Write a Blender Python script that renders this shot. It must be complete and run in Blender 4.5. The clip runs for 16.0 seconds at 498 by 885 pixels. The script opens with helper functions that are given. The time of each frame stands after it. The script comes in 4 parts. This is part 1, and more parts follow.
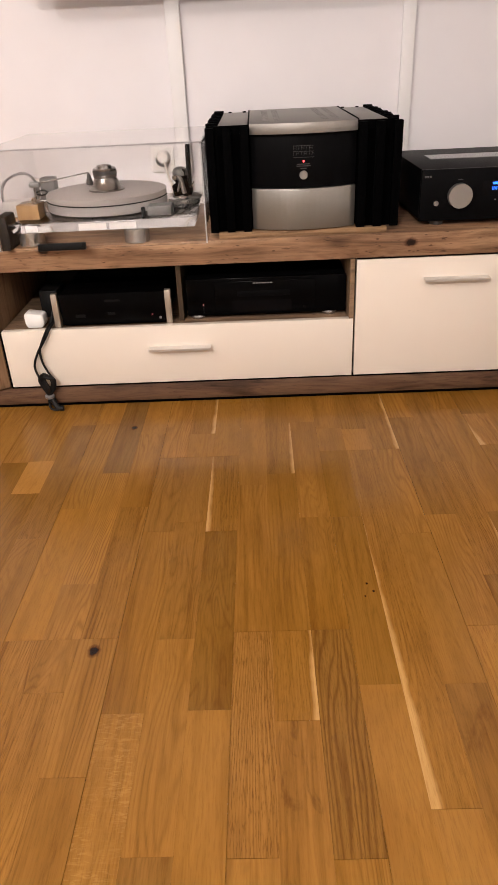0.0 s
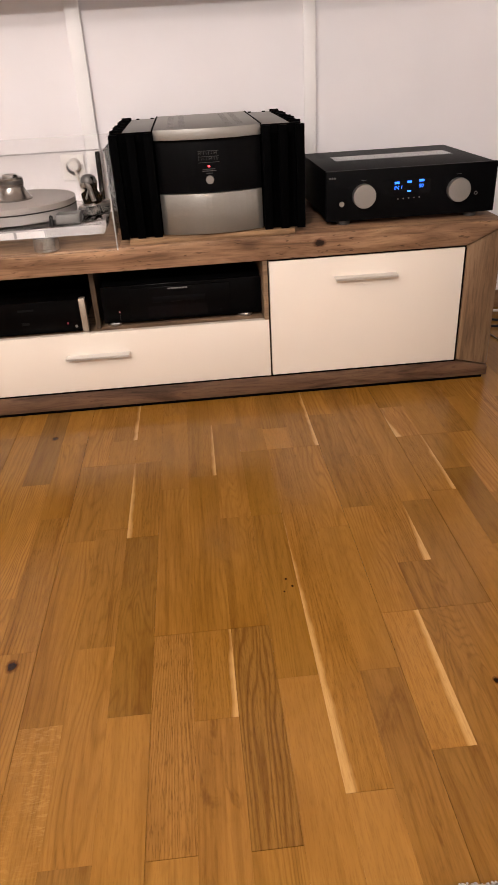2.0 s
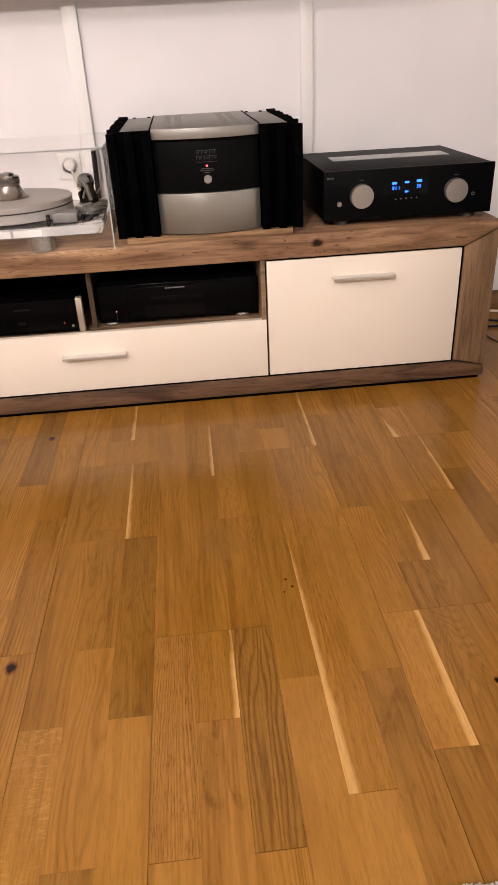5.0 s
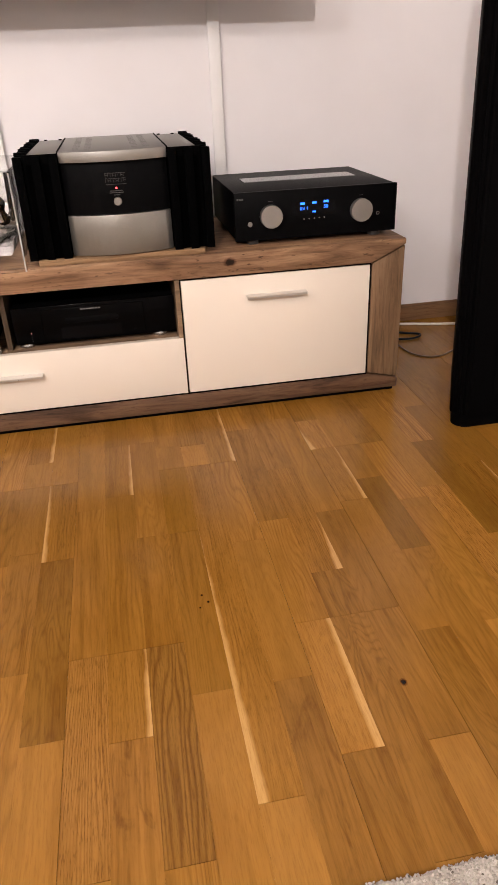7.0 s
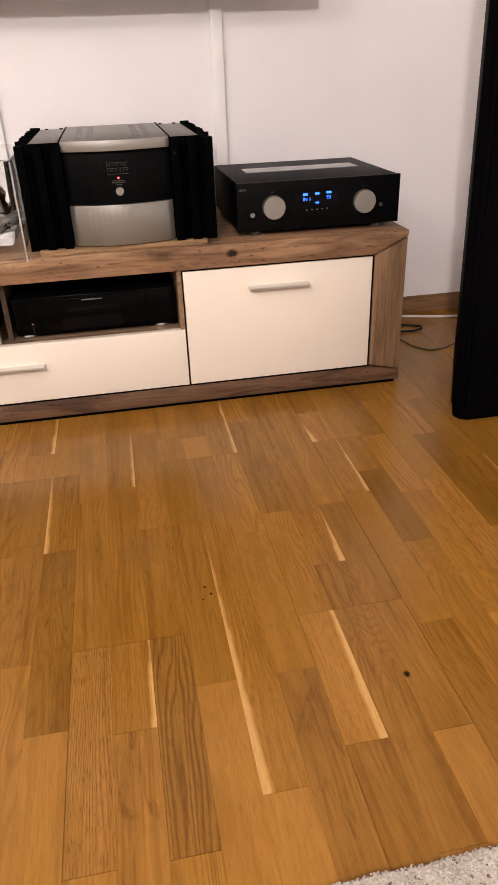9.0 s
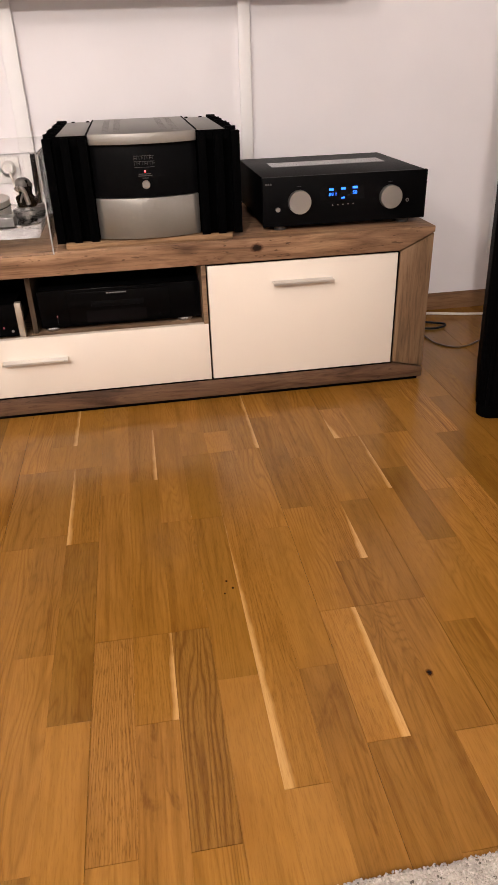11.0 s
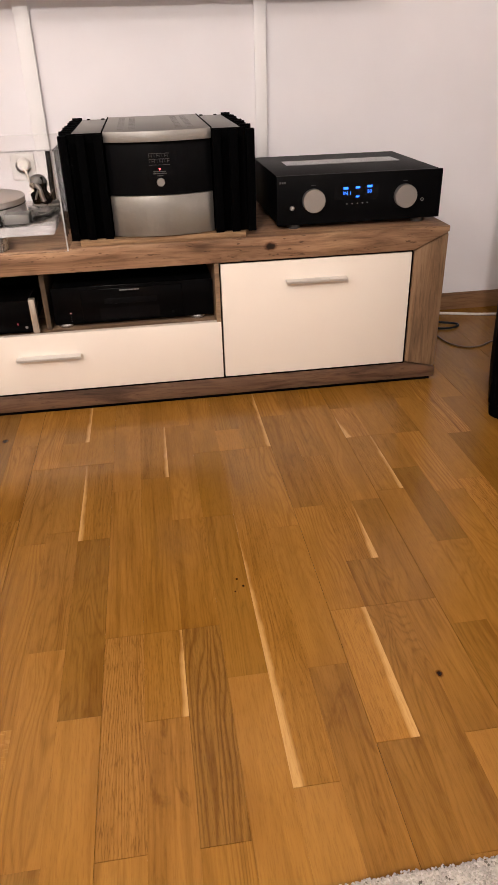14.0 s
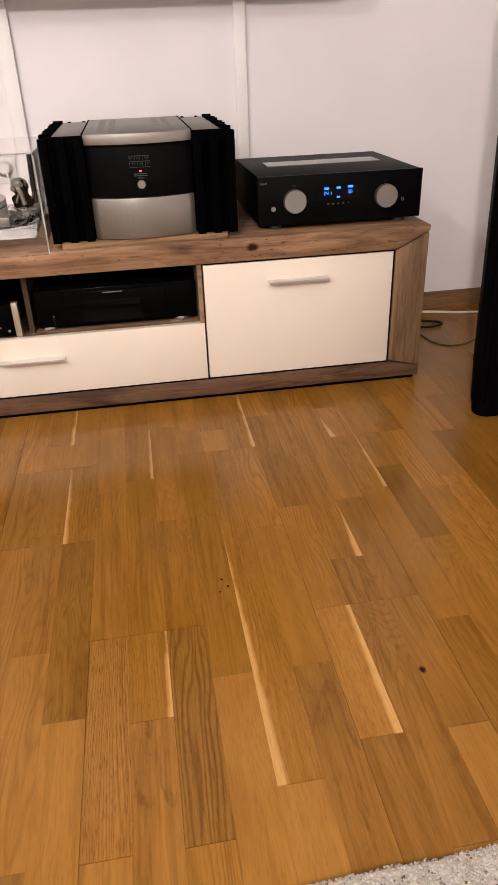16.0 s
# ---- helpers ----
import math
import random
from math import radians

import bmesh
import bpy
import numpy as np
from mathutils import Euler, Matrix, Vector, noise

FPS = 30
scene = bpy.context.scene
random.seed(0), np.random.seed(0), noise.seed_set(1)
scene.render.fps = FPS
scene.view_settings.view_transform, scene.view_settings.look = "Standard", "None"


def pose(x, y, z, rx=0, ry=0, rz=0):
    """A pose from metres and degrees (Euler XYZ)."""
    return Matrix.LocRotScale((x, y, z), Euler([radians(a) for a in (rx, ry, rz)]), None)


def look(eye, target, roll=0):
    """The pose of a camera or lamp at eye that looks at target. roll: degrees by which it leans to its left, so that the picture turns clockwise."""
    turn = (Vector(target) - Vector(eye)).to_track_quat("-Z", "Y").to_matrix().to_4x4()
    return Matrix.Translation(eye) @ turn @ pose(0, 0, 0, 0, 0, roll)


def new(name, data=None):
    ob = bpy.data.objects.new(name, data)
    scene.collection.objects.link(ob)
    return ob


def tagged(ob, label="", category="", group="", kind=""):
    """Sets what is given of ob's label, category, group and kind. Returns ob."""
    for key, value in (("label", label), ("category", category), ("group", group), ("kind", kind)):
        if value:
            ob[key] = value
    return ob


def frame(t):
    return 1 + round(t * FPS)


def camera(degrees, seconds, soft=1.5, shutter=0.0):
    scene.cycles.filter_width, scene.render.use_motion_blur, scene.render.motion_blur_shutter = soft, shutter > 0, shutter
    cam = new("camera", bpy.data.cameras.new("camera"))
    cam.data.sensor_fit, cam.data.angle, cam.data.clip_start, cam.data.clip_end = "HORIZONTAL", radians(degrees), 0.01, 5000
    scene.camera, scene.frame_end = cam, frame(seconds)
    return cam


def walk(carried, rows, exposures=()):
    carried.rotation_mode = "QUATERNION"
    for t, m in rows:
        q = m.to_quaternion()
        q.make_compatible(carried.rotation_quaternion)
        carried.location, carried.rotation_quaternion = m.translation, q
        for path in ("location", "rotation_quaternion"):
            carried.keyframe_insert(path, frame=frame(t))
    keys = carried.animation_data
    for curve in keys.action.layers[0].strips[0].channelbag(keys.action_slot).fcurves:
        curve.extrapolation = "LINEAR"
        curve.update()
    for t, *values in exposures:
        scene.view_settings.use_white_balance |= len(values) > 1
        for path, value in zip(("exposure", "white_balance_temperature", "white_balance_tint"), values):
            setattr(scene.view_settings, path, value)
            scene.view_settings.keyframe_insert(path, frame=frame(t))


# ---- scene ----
cam = camera(40.0, 16.0, soft=1.1, shutter=0.4)
PATH = [
    (0, (-0.239, -1.69, 0.816), (-0.289, 0.053, -0.165), -2.8),
    (0.5, (-0.235, -1.689, 0.816), (-0.267, 0.054, -0.165), -3.1),
    (1, (-0.231, -1.689, 0.814), (-0.227, 0.054, -0.166), -3.3),
    (1.5, (-0.201, -1.698, 0.814), (-0.136, 0.045, -0.164), -3.2),
    (2, (-0.18, -1.704, 0.816), (-0.073, 0.037, -0.162), -3.4),
    (2.5, (-0.174, -1.707, 0.817), (-0.041, 0.032, -0.161), -3.3),
    (3, (-0.18, -1.705, 0.812), (-0.045, 0.033, -0.168), -3.2),
    (3.5, (-0.197, -1.702, 0.812), (-0.075, 0.035, -0.172), -3.0),
    (5.8, (-0.183, -1.7, 0.824), (-0.034, 0.044, -0.142), -3.1),
    (6, (-0.168, -1.706, 0.833), (0.016, 0.04, -0.125), -2.9),
    (6.5, (-0.141, -1.718, 0.837), (0.112, 0.025, -0.11), -2.7),
    (7, (-0.137, -1.723, 0.826), (0.161, 0.013, -0.123), -2.5),
    (7.5, (-0.142, -1.719, 0.826), (0.175, 0.01, -0.129), -2.4),
    (8, (-0.145, -1.721, 0.824), (0.174, 0.003, -0.138), -2.3),
    (8.5, (-0.142, -1.721, 0.823), (0.17, 0.002, -0.144), -2.2),
    (9, (-0.147, -1.719, 0.825), (0.155, 0.004, -0.144), -2.2),
    (11.5, (-0.163, -1.715, 0.822), (0.084, 0.01, -0.16), -2.0),
    (12, (-0.164, -1.714, 0.821), (0.078, 0.01, -0.164), -2.0),
    (12.5, (-0.163, -1.716, 0.822), (0.075, 0.008, -0.163), -1.9),
    (13, (-0.164, -1.715, 0.823), (0.07, 0.01, -0.162), -1.9),
    (13.5, (-0.165, -1.716, 0.824), (0.066, 0.01, -0.159), -1.8),
    (14, (-0.166, -1.716, 0.825), (0.061, 0.011, -0.158), -1.8),
    (14.5, (-0.168, -1.715, 0.824), (0.058, 0.012, -0.16), -1.8),
    (15, (-0.167, -1.715, 0.824), (0.062, 0.011, -0.16), -2.0),
    (15.5, (-0.164, -1.716, 0.825), (0.075, 0.01, -0.157), -2.1),
    (16, (-0.152, -1.722, 0.826), (0.102, 0.002, -0.156), -2.2),
]
walk(cam, [(t, look(eye, target, roll)) for t, eye, target, roll in PATH], exposures=[(0.0, -0.10), (3.0, -0.06), (7.0, 0.03), (9.0, 0.04), (12.0, -0.02), (16.0, -0.02)])

# ---- world and light ----
world = bpy.data.worlds.new("room_dark")
scene.world = world
world.use_nodes = True
world.node_tree.nodes["Background"].inputs[0].default_value = (1.0, 0.92, 0.84, 1)
world.node_tree.nodes["Background"].inputs[1].default_value = 0.002

BULBS = [(-1.75, -2.10, 2.20, 88.0, 0.10), (-0.95, -3.60, 2.28, 262.0, 0.06)]
for bx, by, bz, watts, wide in BULBS:
    lamp = bpy.data.lights.new("bulb_light", "POINT")
    lamp.energy, lamp.color, lamp.shadow_soft_size = watts, (1.0, 0.902, 0.862), wide
    new("bulb_light", lamp).location = (bx, by, bz)

# ---- plan ----
WALL = 0.585          # face of the wall behind the sideboard
TOP = 0.432           # top of the sideboard
LEFT, RIGHT, BACK, HIGH = -3.2, 1.42, -5.6, 2.5


# ---- materials ----
def material(name):
    m = bpy.data.materials.new(name)
    m.use_nodes = True
    return m, m.node_tree.nodes, m.node_tree.links, m.node_tree.nodes["Principled BSDF"]


def node(nodes, kind, **values):
    n = nodes.new(kind)
    for key, value in values.items():
        n.inputs[key].default_value = value
    return n


def ramp(nodes, *stops, smooth=False):
    n = nodes.new("ShaderNodeValToRGB")
    if smooth:
        n.color_ramp.interpolation = "B_SPLINE"
    while len(n.color_ramp.elements) < len(stops):
        n.color_ramp.elements.new(0.5)
    for e, (at, c) in zip(n.color_ramp.elements, stops):
        e.position, e.color = at, (*c, 1) if len(c) == 3 else c
    return n


def mix(nodes, links, fac, a, b, mode="MIX"):
    n = nodes.new("ShaderNodeMix")
    n.data_type, n.blend_type = "RGBA", mode
    for sock, v in ((0, fac), (6, a), (7, b)):
        if hasattr(v, "is_linked"):
            links.new(v, n.inputs[sock])
        else:
            n.inputs[sock].default_value = v if sock == 0 else (*v, 1)
    return n.outputs[2]


def mapped(nodes, links, scale, coords="Object", spread=0.0, turn=(0, 0, 0)):
    co = nodes.new("ShaderNodeTexCoord")
    out = co.outputs[coords]
    if spread:
        info = nodes.new("ShaderNodeObjectInfo")
        mul = nodes.new("ShaderNodeVectorMath")
        mul.operation = "SCALE"
        mul.inputs[0].default_value = (spread, spread * 1.7, spread * 0.6)
        links.new(info.outputs["Random"], mul.inputs["Scale"])
        add = nodes.new("ShaderNodeVectorMath")
        links.new(out, add.inputs[0])
        links.new(mul.outputs[0], add.inputs[1])
        out = add.outputs[0]
    m = node(nodes, "ShaderNodeMapping", Scale=scale, Rotation=turn)
    links.new(out, m.inputs["Vector"])
    return m.outputs[0]


def bump(nodes, links, bsdf, height, strength, distance=0.001):
    b = node(nodes, "ShaderNodeBump", Strength=strength, Distance=distance)
    links.new(height, b.inputs["Height"])
    links.new(b.outputs[0], bsdf.inputs["Normal"])


def plain(name, colour, rough, metal=0.0, vary=0.06, grain=60.0, relief=0.05, coat=0.0, spec=0.5):
    m, n, l, b = material(name)
    v = mapped(n, l, (1, 1, 1))
    big = node(n, "ShaderNodeTexNoise", Scale=grain * 0.12, Detail=4.0)
    fine = node(n, "ShaderNodeTexNoise", Scale=grain * 6, Detail=3.0)
    l.new(v, big.inputs["Vector"])
    l.new(v, fine.inputs["Vector"])
    lo, hi = [c * (1 - vary) for c in colour], [min(1, c * (1 + vary)) for c in colour]
    r = ramp(n, (0.3, lo), (0.7, hi))
    l.new(big.outputs["Fac"], r.inputs[0])
    l.new(r.outputs[0], b.inputs["Base Color"])
    rr = ramp(n, (0.3, [rough * 0.85] * 3), (0.7, [min(1, rough * 1.15)] * 3))
    l.new(fine.outputs["Fac"], rr.inputs[0])
    l.new(rr.outputs[0], b.inputs["Roughness"])
    b.inputs["Metallic"].default_value = metal
    b.inputs["Coat Weight"].default_value = coat
    b.inputs["Specular IOR Level"].default_value = spec
    if relief:
        bump(n, l, b, fine.outputs["Fac"], relief)
    return m


def grained(n, l, scale, spread, stops, detail=3.0, rough=0.55, twist=0.0):
    """Stretched noise through a colour ramp; gives the ramp's colour and the noise."""
    ns = node(n, "ShaderNodeTexNoise", Scale=1.0, Detail=detail, Roughness=rough, Distortion=twist)
    l.new(mapped(n, l, scale, spread=spread), ns.inputs["Vector"])
    r = ramp(n, *stops, smooth=True)
    l.new(ns.outputs["Fac"], r.inputs[0])
    return r.outputs[0], ns.outputs["Fac"]


def oak(name, base, figure=0.15, rings=1.0, streaks=1.0, pores=0.25, flecks=0.0, stain=0.0, slant=0.0, swirl=1.0, sap=0, widen=(-0.26, 0.03), knots=()):
    """Oiled oak of one parquet strip; the grain runs along local y, and the object's colour tints the strip. figure: strength of the
    growth rings, rings: how close they lie, flecks: pale rays across the grain, stain: grey-brown blotches, slant: grain across the strip, swirl: how much the rings wander,
    sap: pale sapwood along the low (-1) or high (1) edge, widen: how its width grows along the strip, knots: x, y and radius of dark knots."""
    m, n, l, b = material(name)
    info = n.new("ShaderNodeObjectInfo")
    c = mix(n, l, 1.0, base, info.outputs["Color"], "MULTIPLY")
    slow, slown = grained(n, l, (11, 3.0, 1), 53.0, ((0.28, (0.74, 0.69, 0.60)), (0.5, (1, 1, 1)), (0.72, (1.22, 1.24, 1.28))))
    c = mix(n, l, 0.85, c, slow, "MULTIPLY")
    band, bandn = grained(n, l, (62, 2.0, 1), 37.0, ((0.30, (0.72, 0.66, 0.56)), (0.5, (1, 1, 1)), (0.70, (1.15, 1.16, 1.19))), 5.0, 0.62, 0.35)
    c = mix(n, l, min(1.0, 0.92 * streaks), c, band, "MULTIPLY")
    fibre, fibren = grained(n, l, (330, 11, 1), 11.0, ((0.30, (0.80, 0.75, 0.66)), (0.5, (1, 1, 1)), (0.72, (1.10, 1.11, 1.13))), 3.0, 0.6)
    c = mix(n, l, min(1.0, 0.62 * streaks), c, fibre, "MULTIPLY")
    field = node(n, "ShaderNodeTexNoise", Scale=1.0, Detail=2.5, Roughness=0.45, Distortion=0.5)
    ringco = mapped(n, l, (13, 1.2 + 0.5 * swirl, 1), spread=19.0, turn=(0, 0, slant))
    l.new(ringco, field.inputs["Vector"])
    across = n.new("ShaderNodeSeparateXYZ")
    l.new(ringco, across.inputs[0])
    sway = n.new("ShaderNodeMath")
    sway.operation = "MULTIPLY"
    sway.inputs[1].default_value = 85.0 * swirl
    l.new(field.outputs["Fac"], sway.inputs[0])
    ringn = n.new("ShaderNodeMath")
    ringn.operation = "MULTIPLY_ADD"
    ringn.inputs[1].default_value = 62.0 * rings
    l.new(across.outputs[0], ringn.inputs[0])
    l.new(sway.outputs[0], ringn.inputs[2])
    wave = n.new("ShaderNodeMath")
    wave.operation = "SINE"
    l.new(ringn.outputs[0], wave.inputs[0])
    half = n.new("ShaderNodeMapRange")
    half.inputs[1].default_value = -1.0
    l.new(wave.outputs[0], half.inputs[0])
    ringc = ramp(n, (0.0, (0.62, 0.55, 0.46)), (0.22, (0.88, 0.85, 0.80)), (0.5, (1.0, 1.0, 1.0)), (1.0, (1.09, 1.10, 1.11)))
    l.new(half.outputs[0], ringc.inputs[0])
    calm = n.new("ShaderNodeMapRange")
    calm.inputs[1].default_value, calm.inputs[2].default_value, calm.inputs[3].default_value, calm.inputs[4].default_value = 0.40, 0.58, 0.25 * figure, min(1.0, 1.3 * figure)
    l.new(slown, calm.inputs[0])
    c = mix(n, l, calm.outputs[0], c, ringc.outputs[0], "MULTIPLY")
    pore, poren = grained(n, l, (560, 42, 1), 7.0, ((0.36, (0.48, 0.40, 0.32)), (0.48, (1, 1, 1))), 2.0, 0.7)
    c = mix(n, l, pores, c, pore, "MULTIPLY")
    if flecks:
        ray, rayn = grained(n, l, (52, 210, 1), 29.0, ((0.50, (0, 0, 0)), (0.62, (1, 1, 1))), 2.0, 0.5, 1.6)
        patch, patchn = grained(n, l, (20, 9, 1), 31.0, ((0.40, (0, 0, 0)), (0.58, (flecks,) * 3)))
        fleck = mix(n, l, 1.0, ray, patch, "MULTIPLY")
        c = mix(n, l, fleck, c, (0.45, 0.265, 0.085))
    if stain:
        blot, blotn = grained(n, l, (40, 11, 1), 23.0, ((0.53, (1, 1, 1)), (0.70, (0.52, 0.46, 0.42))), 4.0, 0.6, 0.8)
        c = mix(n, l, stain, c, blot, "MULTIPLY")
    if sap:
        co = n.new("ShaderNodeTexCoord")
        sep = n.new("ShaderNodeSeparateXYZ")
        l.new(co.outputs["Generated"], sep.inputs[0])
        wob = node(n, "ShaderNodeTexNoise", Scale=3.0, Detail=2.0)
        l.new(mapped(n, l, (1, 6, 1), spread=7.0), wob.inputs["Vector"])
        edge = n.new("ShaderNodeMath")
        edge.operation = "MULTIPLY_ADD"
        l.new(sep.outputs[1], edge.inputs[0])
        edge.inputs[1].default_value, edge.inputs[2].default_value = widen
        wide = n.new("ShaderNodeMath")
        wide.operation = "MULTIPLY_ADD"
        l.new(wob.outputs["Fac"], wide.inputs[0])
        wide.inputs[1].default_value = 0.16
        l.new(edge.outputs[0], wide.inputs[2])
        side = n.new("ShaderNodeMath")
        side.operation = "SUBTRACT"
        if sap < 0:
            l.new(wide.outputs[0], side.inputs[0])
            l.new(sep.outputs[0], side.inputs[1])
        else:
            l.new(sep.outputs[0], side.inputs[0])
            inv = n.new("ShaderNodeMath")
            inv.operation = "SUBTRACT"
            inv.inputs[0].default_value = 1.0
            l.new(wide.outputs[0], inv.inputs[1])
            l.new(inv.outputs[0], side.inputs[1])
        soft = n.new("ShaderNodeMapRange")
        soft.inputs[1].default_value, soft.inputs[2].default_value, soft.inputs[4].default_value = -0.04, 0.07, 0.78
        l.new(side.outputs[0], soft.inputs[0])
        c = mix(n, l, soft.outputs[0], c, (0.50, 0.290, 0.100))
        c = mix(n, l, 0.45, c, fibre, "MULTIPLY")
        c = mix(n, l, 0.30, c, pore, "MULTIPLY")
    for kx, ky, kr in knots:
        c = knotted(n, l, c, (kx, ky, 0), (1 / kr, 0.8 / kr, 0.01))
    l.new(c, b.inputs["Base Color"])
    rr = ramp(n, (0.25, (0.16,) * 3), (0.75, (0.27,) * 3), smooth=True)
    l.new(slown, rr.inputs[0])
    l.new(rr.outputs[0], b.inputs["Roughness"])
    b.inputs["Specular IOR Level"].default_value = 0.26
    bump(n, l, b, poren, 0.08, 0.0005)
    return m


def knotted(n, l, colour, place, scale):
    """Darkens a colour round a knot at a local place; scale: one over its radii."""
    co = n.new("ShaderNodeTexCoord")
    sub = n.new("ShaderNodeVectorMath")
    sub.operation = "SUBTRACT"
    sub.inputs[1].default_value = place
    l.new(co.outputs["Object"], sub.inputs[0])
    mul = n.new("ShaderNodeVectorMath")
    mul.operation = "MULTIPLY"
    mul.inputs[1].default_value = scale
    l.new(sub.outputs[0], mul.inputs[0])
    wob = node(n, "ShaderNodeTexNoise", Scale=1.4, Detail=3.0)
    l.new(mul.outputs[0], wob.inputs["Vector"])
    add = n.new("ShaderNodeVectorMath")
    add.inputs[1].default_value = (-0.35, -0.35, -0.35)
    l.new(mul.outputs[0], add.inputs[0])
    add2 = n.new("ShaderNodeVectorMath")
    add2.operation = "MULTIPLY_ADD"
    add2.inputs[1].default_value = (0.7, 0.7, 0.7)
    l.new(wob.outputs["Color"], add2.inputs[0])
    l.new(add.outputs[0], add2.inputs[2])
    size = n.new("ShaderNodeVectorMath")
    size.operation = "LENGTH"
    l.new(add2.outputs[0], size.inputs[0])
    kc = ramp(n, (0.0, (0.03, 0.022, 0.018)), (0.45, (0.10, 0.06, 0.04)), (0.62, (0.5, 0.4, 0.34)), (0.95, (1, 1, 1)))
    l.new(size.outputs["Value"], kc.inputs[0])
    return mix(n, l, 1.0, colour, kc.outputs[0], "MULTIPLY")


def rustic(name, along, dark=(0.120, 0.067, 0.036), mid=(0.215, 0.126, 0.067), light=(0.325, 0.204, 0.110), knots=(), wear=1.0):
    """Rustic oak board of the sideboard, with streaks, cracks and knots; along: axis of the grain."""
    m, n, l, b = material(name)
    s = [16.0, 16.0, 16.0]
    s[along] = 1.6
    v = mapped(n, l, s)
    streak = node(n, "ShaderNodeTexNoise", Scale=1.6, Detail=7.0, Roughness=0.62, Distortion=1.4)
    l.new(v, streak.inputs["Vector"])
    base = ramp(n, (0.33, dark), (0.44, mid), (0.57, light), (0.72, mid))
    l.new(streak.outputs["Fac"], base.inputs[0])
    patch = node(n, "ShaderNodeTexNoise", Scale=3.4, Detail=3.0)
    l.new(mapped(n, l, (1, 1, 1)), patch.inputs["Vector"])
    pc = ramp(n, (0.30, (0.74, 0.72, 0.72)), (0.70, (1.15, 1.1, 1.02)), smooth=True)
    l.new(patch.outputs["Fac"], pc.inputs[0])
    c = mix(n, l, 0.9, base.outputs[0], pc.outputs[0], "MULTIPLY")
    k = [9.0, 9.0, 9.0]
    k[along] = 4.2
    knot = n.new("ShaderNodeTexVoronoi")
    knot.inputs["Scale"].default_value = 1.0
    l.new(mapped(n, l, k), knot.inputs["Vector"])
    kc = ramp(n, (0.06, (0.16, 0.12, 0.10)), (0.16, (1, 1, 1)))
    l.new(knot.outputs["Distance"], kc.inputs[0])
    c = mix(n, l, 0.6 * wear, c, kc.outputs[0], "MULTIPLY")
    f = [260.0, 260.0, 260.0]
    f[along] = 14.0
    fine = node(n, "ShaderNodeTexNoise", Scale=1.0, Detail=3.0)
    l.new(mapped(n, l, f), fine.inputs["Vector"])
    fc = ramp(n, (0.34, (0.58, 0.54, 0.5)), (0.48, (1, 1, 1)))
    l.new(fine.outputs["Fac"], fc.inputs[0])
    c = mix(n, l, 0.6, c, fc.outputs[0], "MULTIPLY")
    w = [150.0, 150.0, 150.0]
    w[along] = 34.0
    crack = node(n, "ShaderNodeTexNoise", Scale=1.0, Detail=2.0, Roughness=0.6)
    l.new(mapped(n, l, w), crack.inputs["Vector"])
    cc = ramp(n, (0.29, (0.18, 0.13, 0.10)), (0.36, (1, 1, 1)))
    l.new(crack.outputs["Fac"], cc.inputs[0])
    c = mix(n, l, 0.7 * wear, c, cc.outputs[0], "MULTIPLY")
    for place in knots:
        c = knotted(n, l, c, place, (48, 20, 75))
    l.new(c, b.inputs["Base Color"])
    b.inputs["Roughness"].default_value = 0.55
    b.inputs["Specular IOR Level"].default_value = 0.2
    bump(n, l, b, fine.outputs["Fac"], 0.12, 0.0008)
    return m


def brushed(name, colour, along, rough=0.32):
    m, n, l, b = material(name)
    s = [900.0, 900.0, 900.0]
    s[along] = 6.0
    lines = node(n, "ShaderNodeTexNoise", Scale=1.0, Detail=2.0)
    l.new(mapped(n, l, s), lines.inputs["Vector"])
    r = ramp(n, (0.3, [c * 0.97 for c in colour]), (0.7, [min(1, c * 1.03) for c in colour]))
    l.new(lines.outputs["Fac"], r.inputs[0])
    l.new(r.outputs[0], b.inputs["Base Color"])
    rr = ramp(n, (0.3, (rough * 0.95,) * 3), (0.7, (rough * 1.05,) * 3))
    l.new(lines.outputs["Fac"], rr.inputs[0])
    l.new(rr.outputs[0], b.inputs["Roughness"])
    b.inputs["Metallic"].default_value = 0.75
    return m


def clear(name, colour=(1, 1, 1), rough=0.0, ior=1.49):
    m, n, l, b = material(name)
    b.inputs["Base Color"].default_value = (*colour, 1)
    b.inputs["Transmission Weight"].default_value = 1.0
    b.inputs["IOR"].default_value = ior
    if rough:
        ns = node(n, "ShaderNodeTexNoise", Scale=240.0, Detail=2.0)
        l.new(mapped(n, l, (1, 1, 1)), ns.inputs["Vector"])
        r = ramp(n, (0.3, (rough * 0.85,) * 3), (0.7, (rough * 1.15,) * 3))
        l.new(ns.outputs["Fac"], r.inputs[0])
        l.new(r.outputs[0], b.inputs["Roughness"])
    else:
        b.inputs["Roughness"].default_value = 0.01
    return m


def glow(name, colour, strength):
    m, n, l, b = material(name)
    b.inputs["Base Color"].default_value = (0.01, 0.01, 0.01, 1)
    b.inputs["Emission Color"].default_value = (*colour, 1)
    b.inputs["Emission Strength"].default_value = strength
    return m


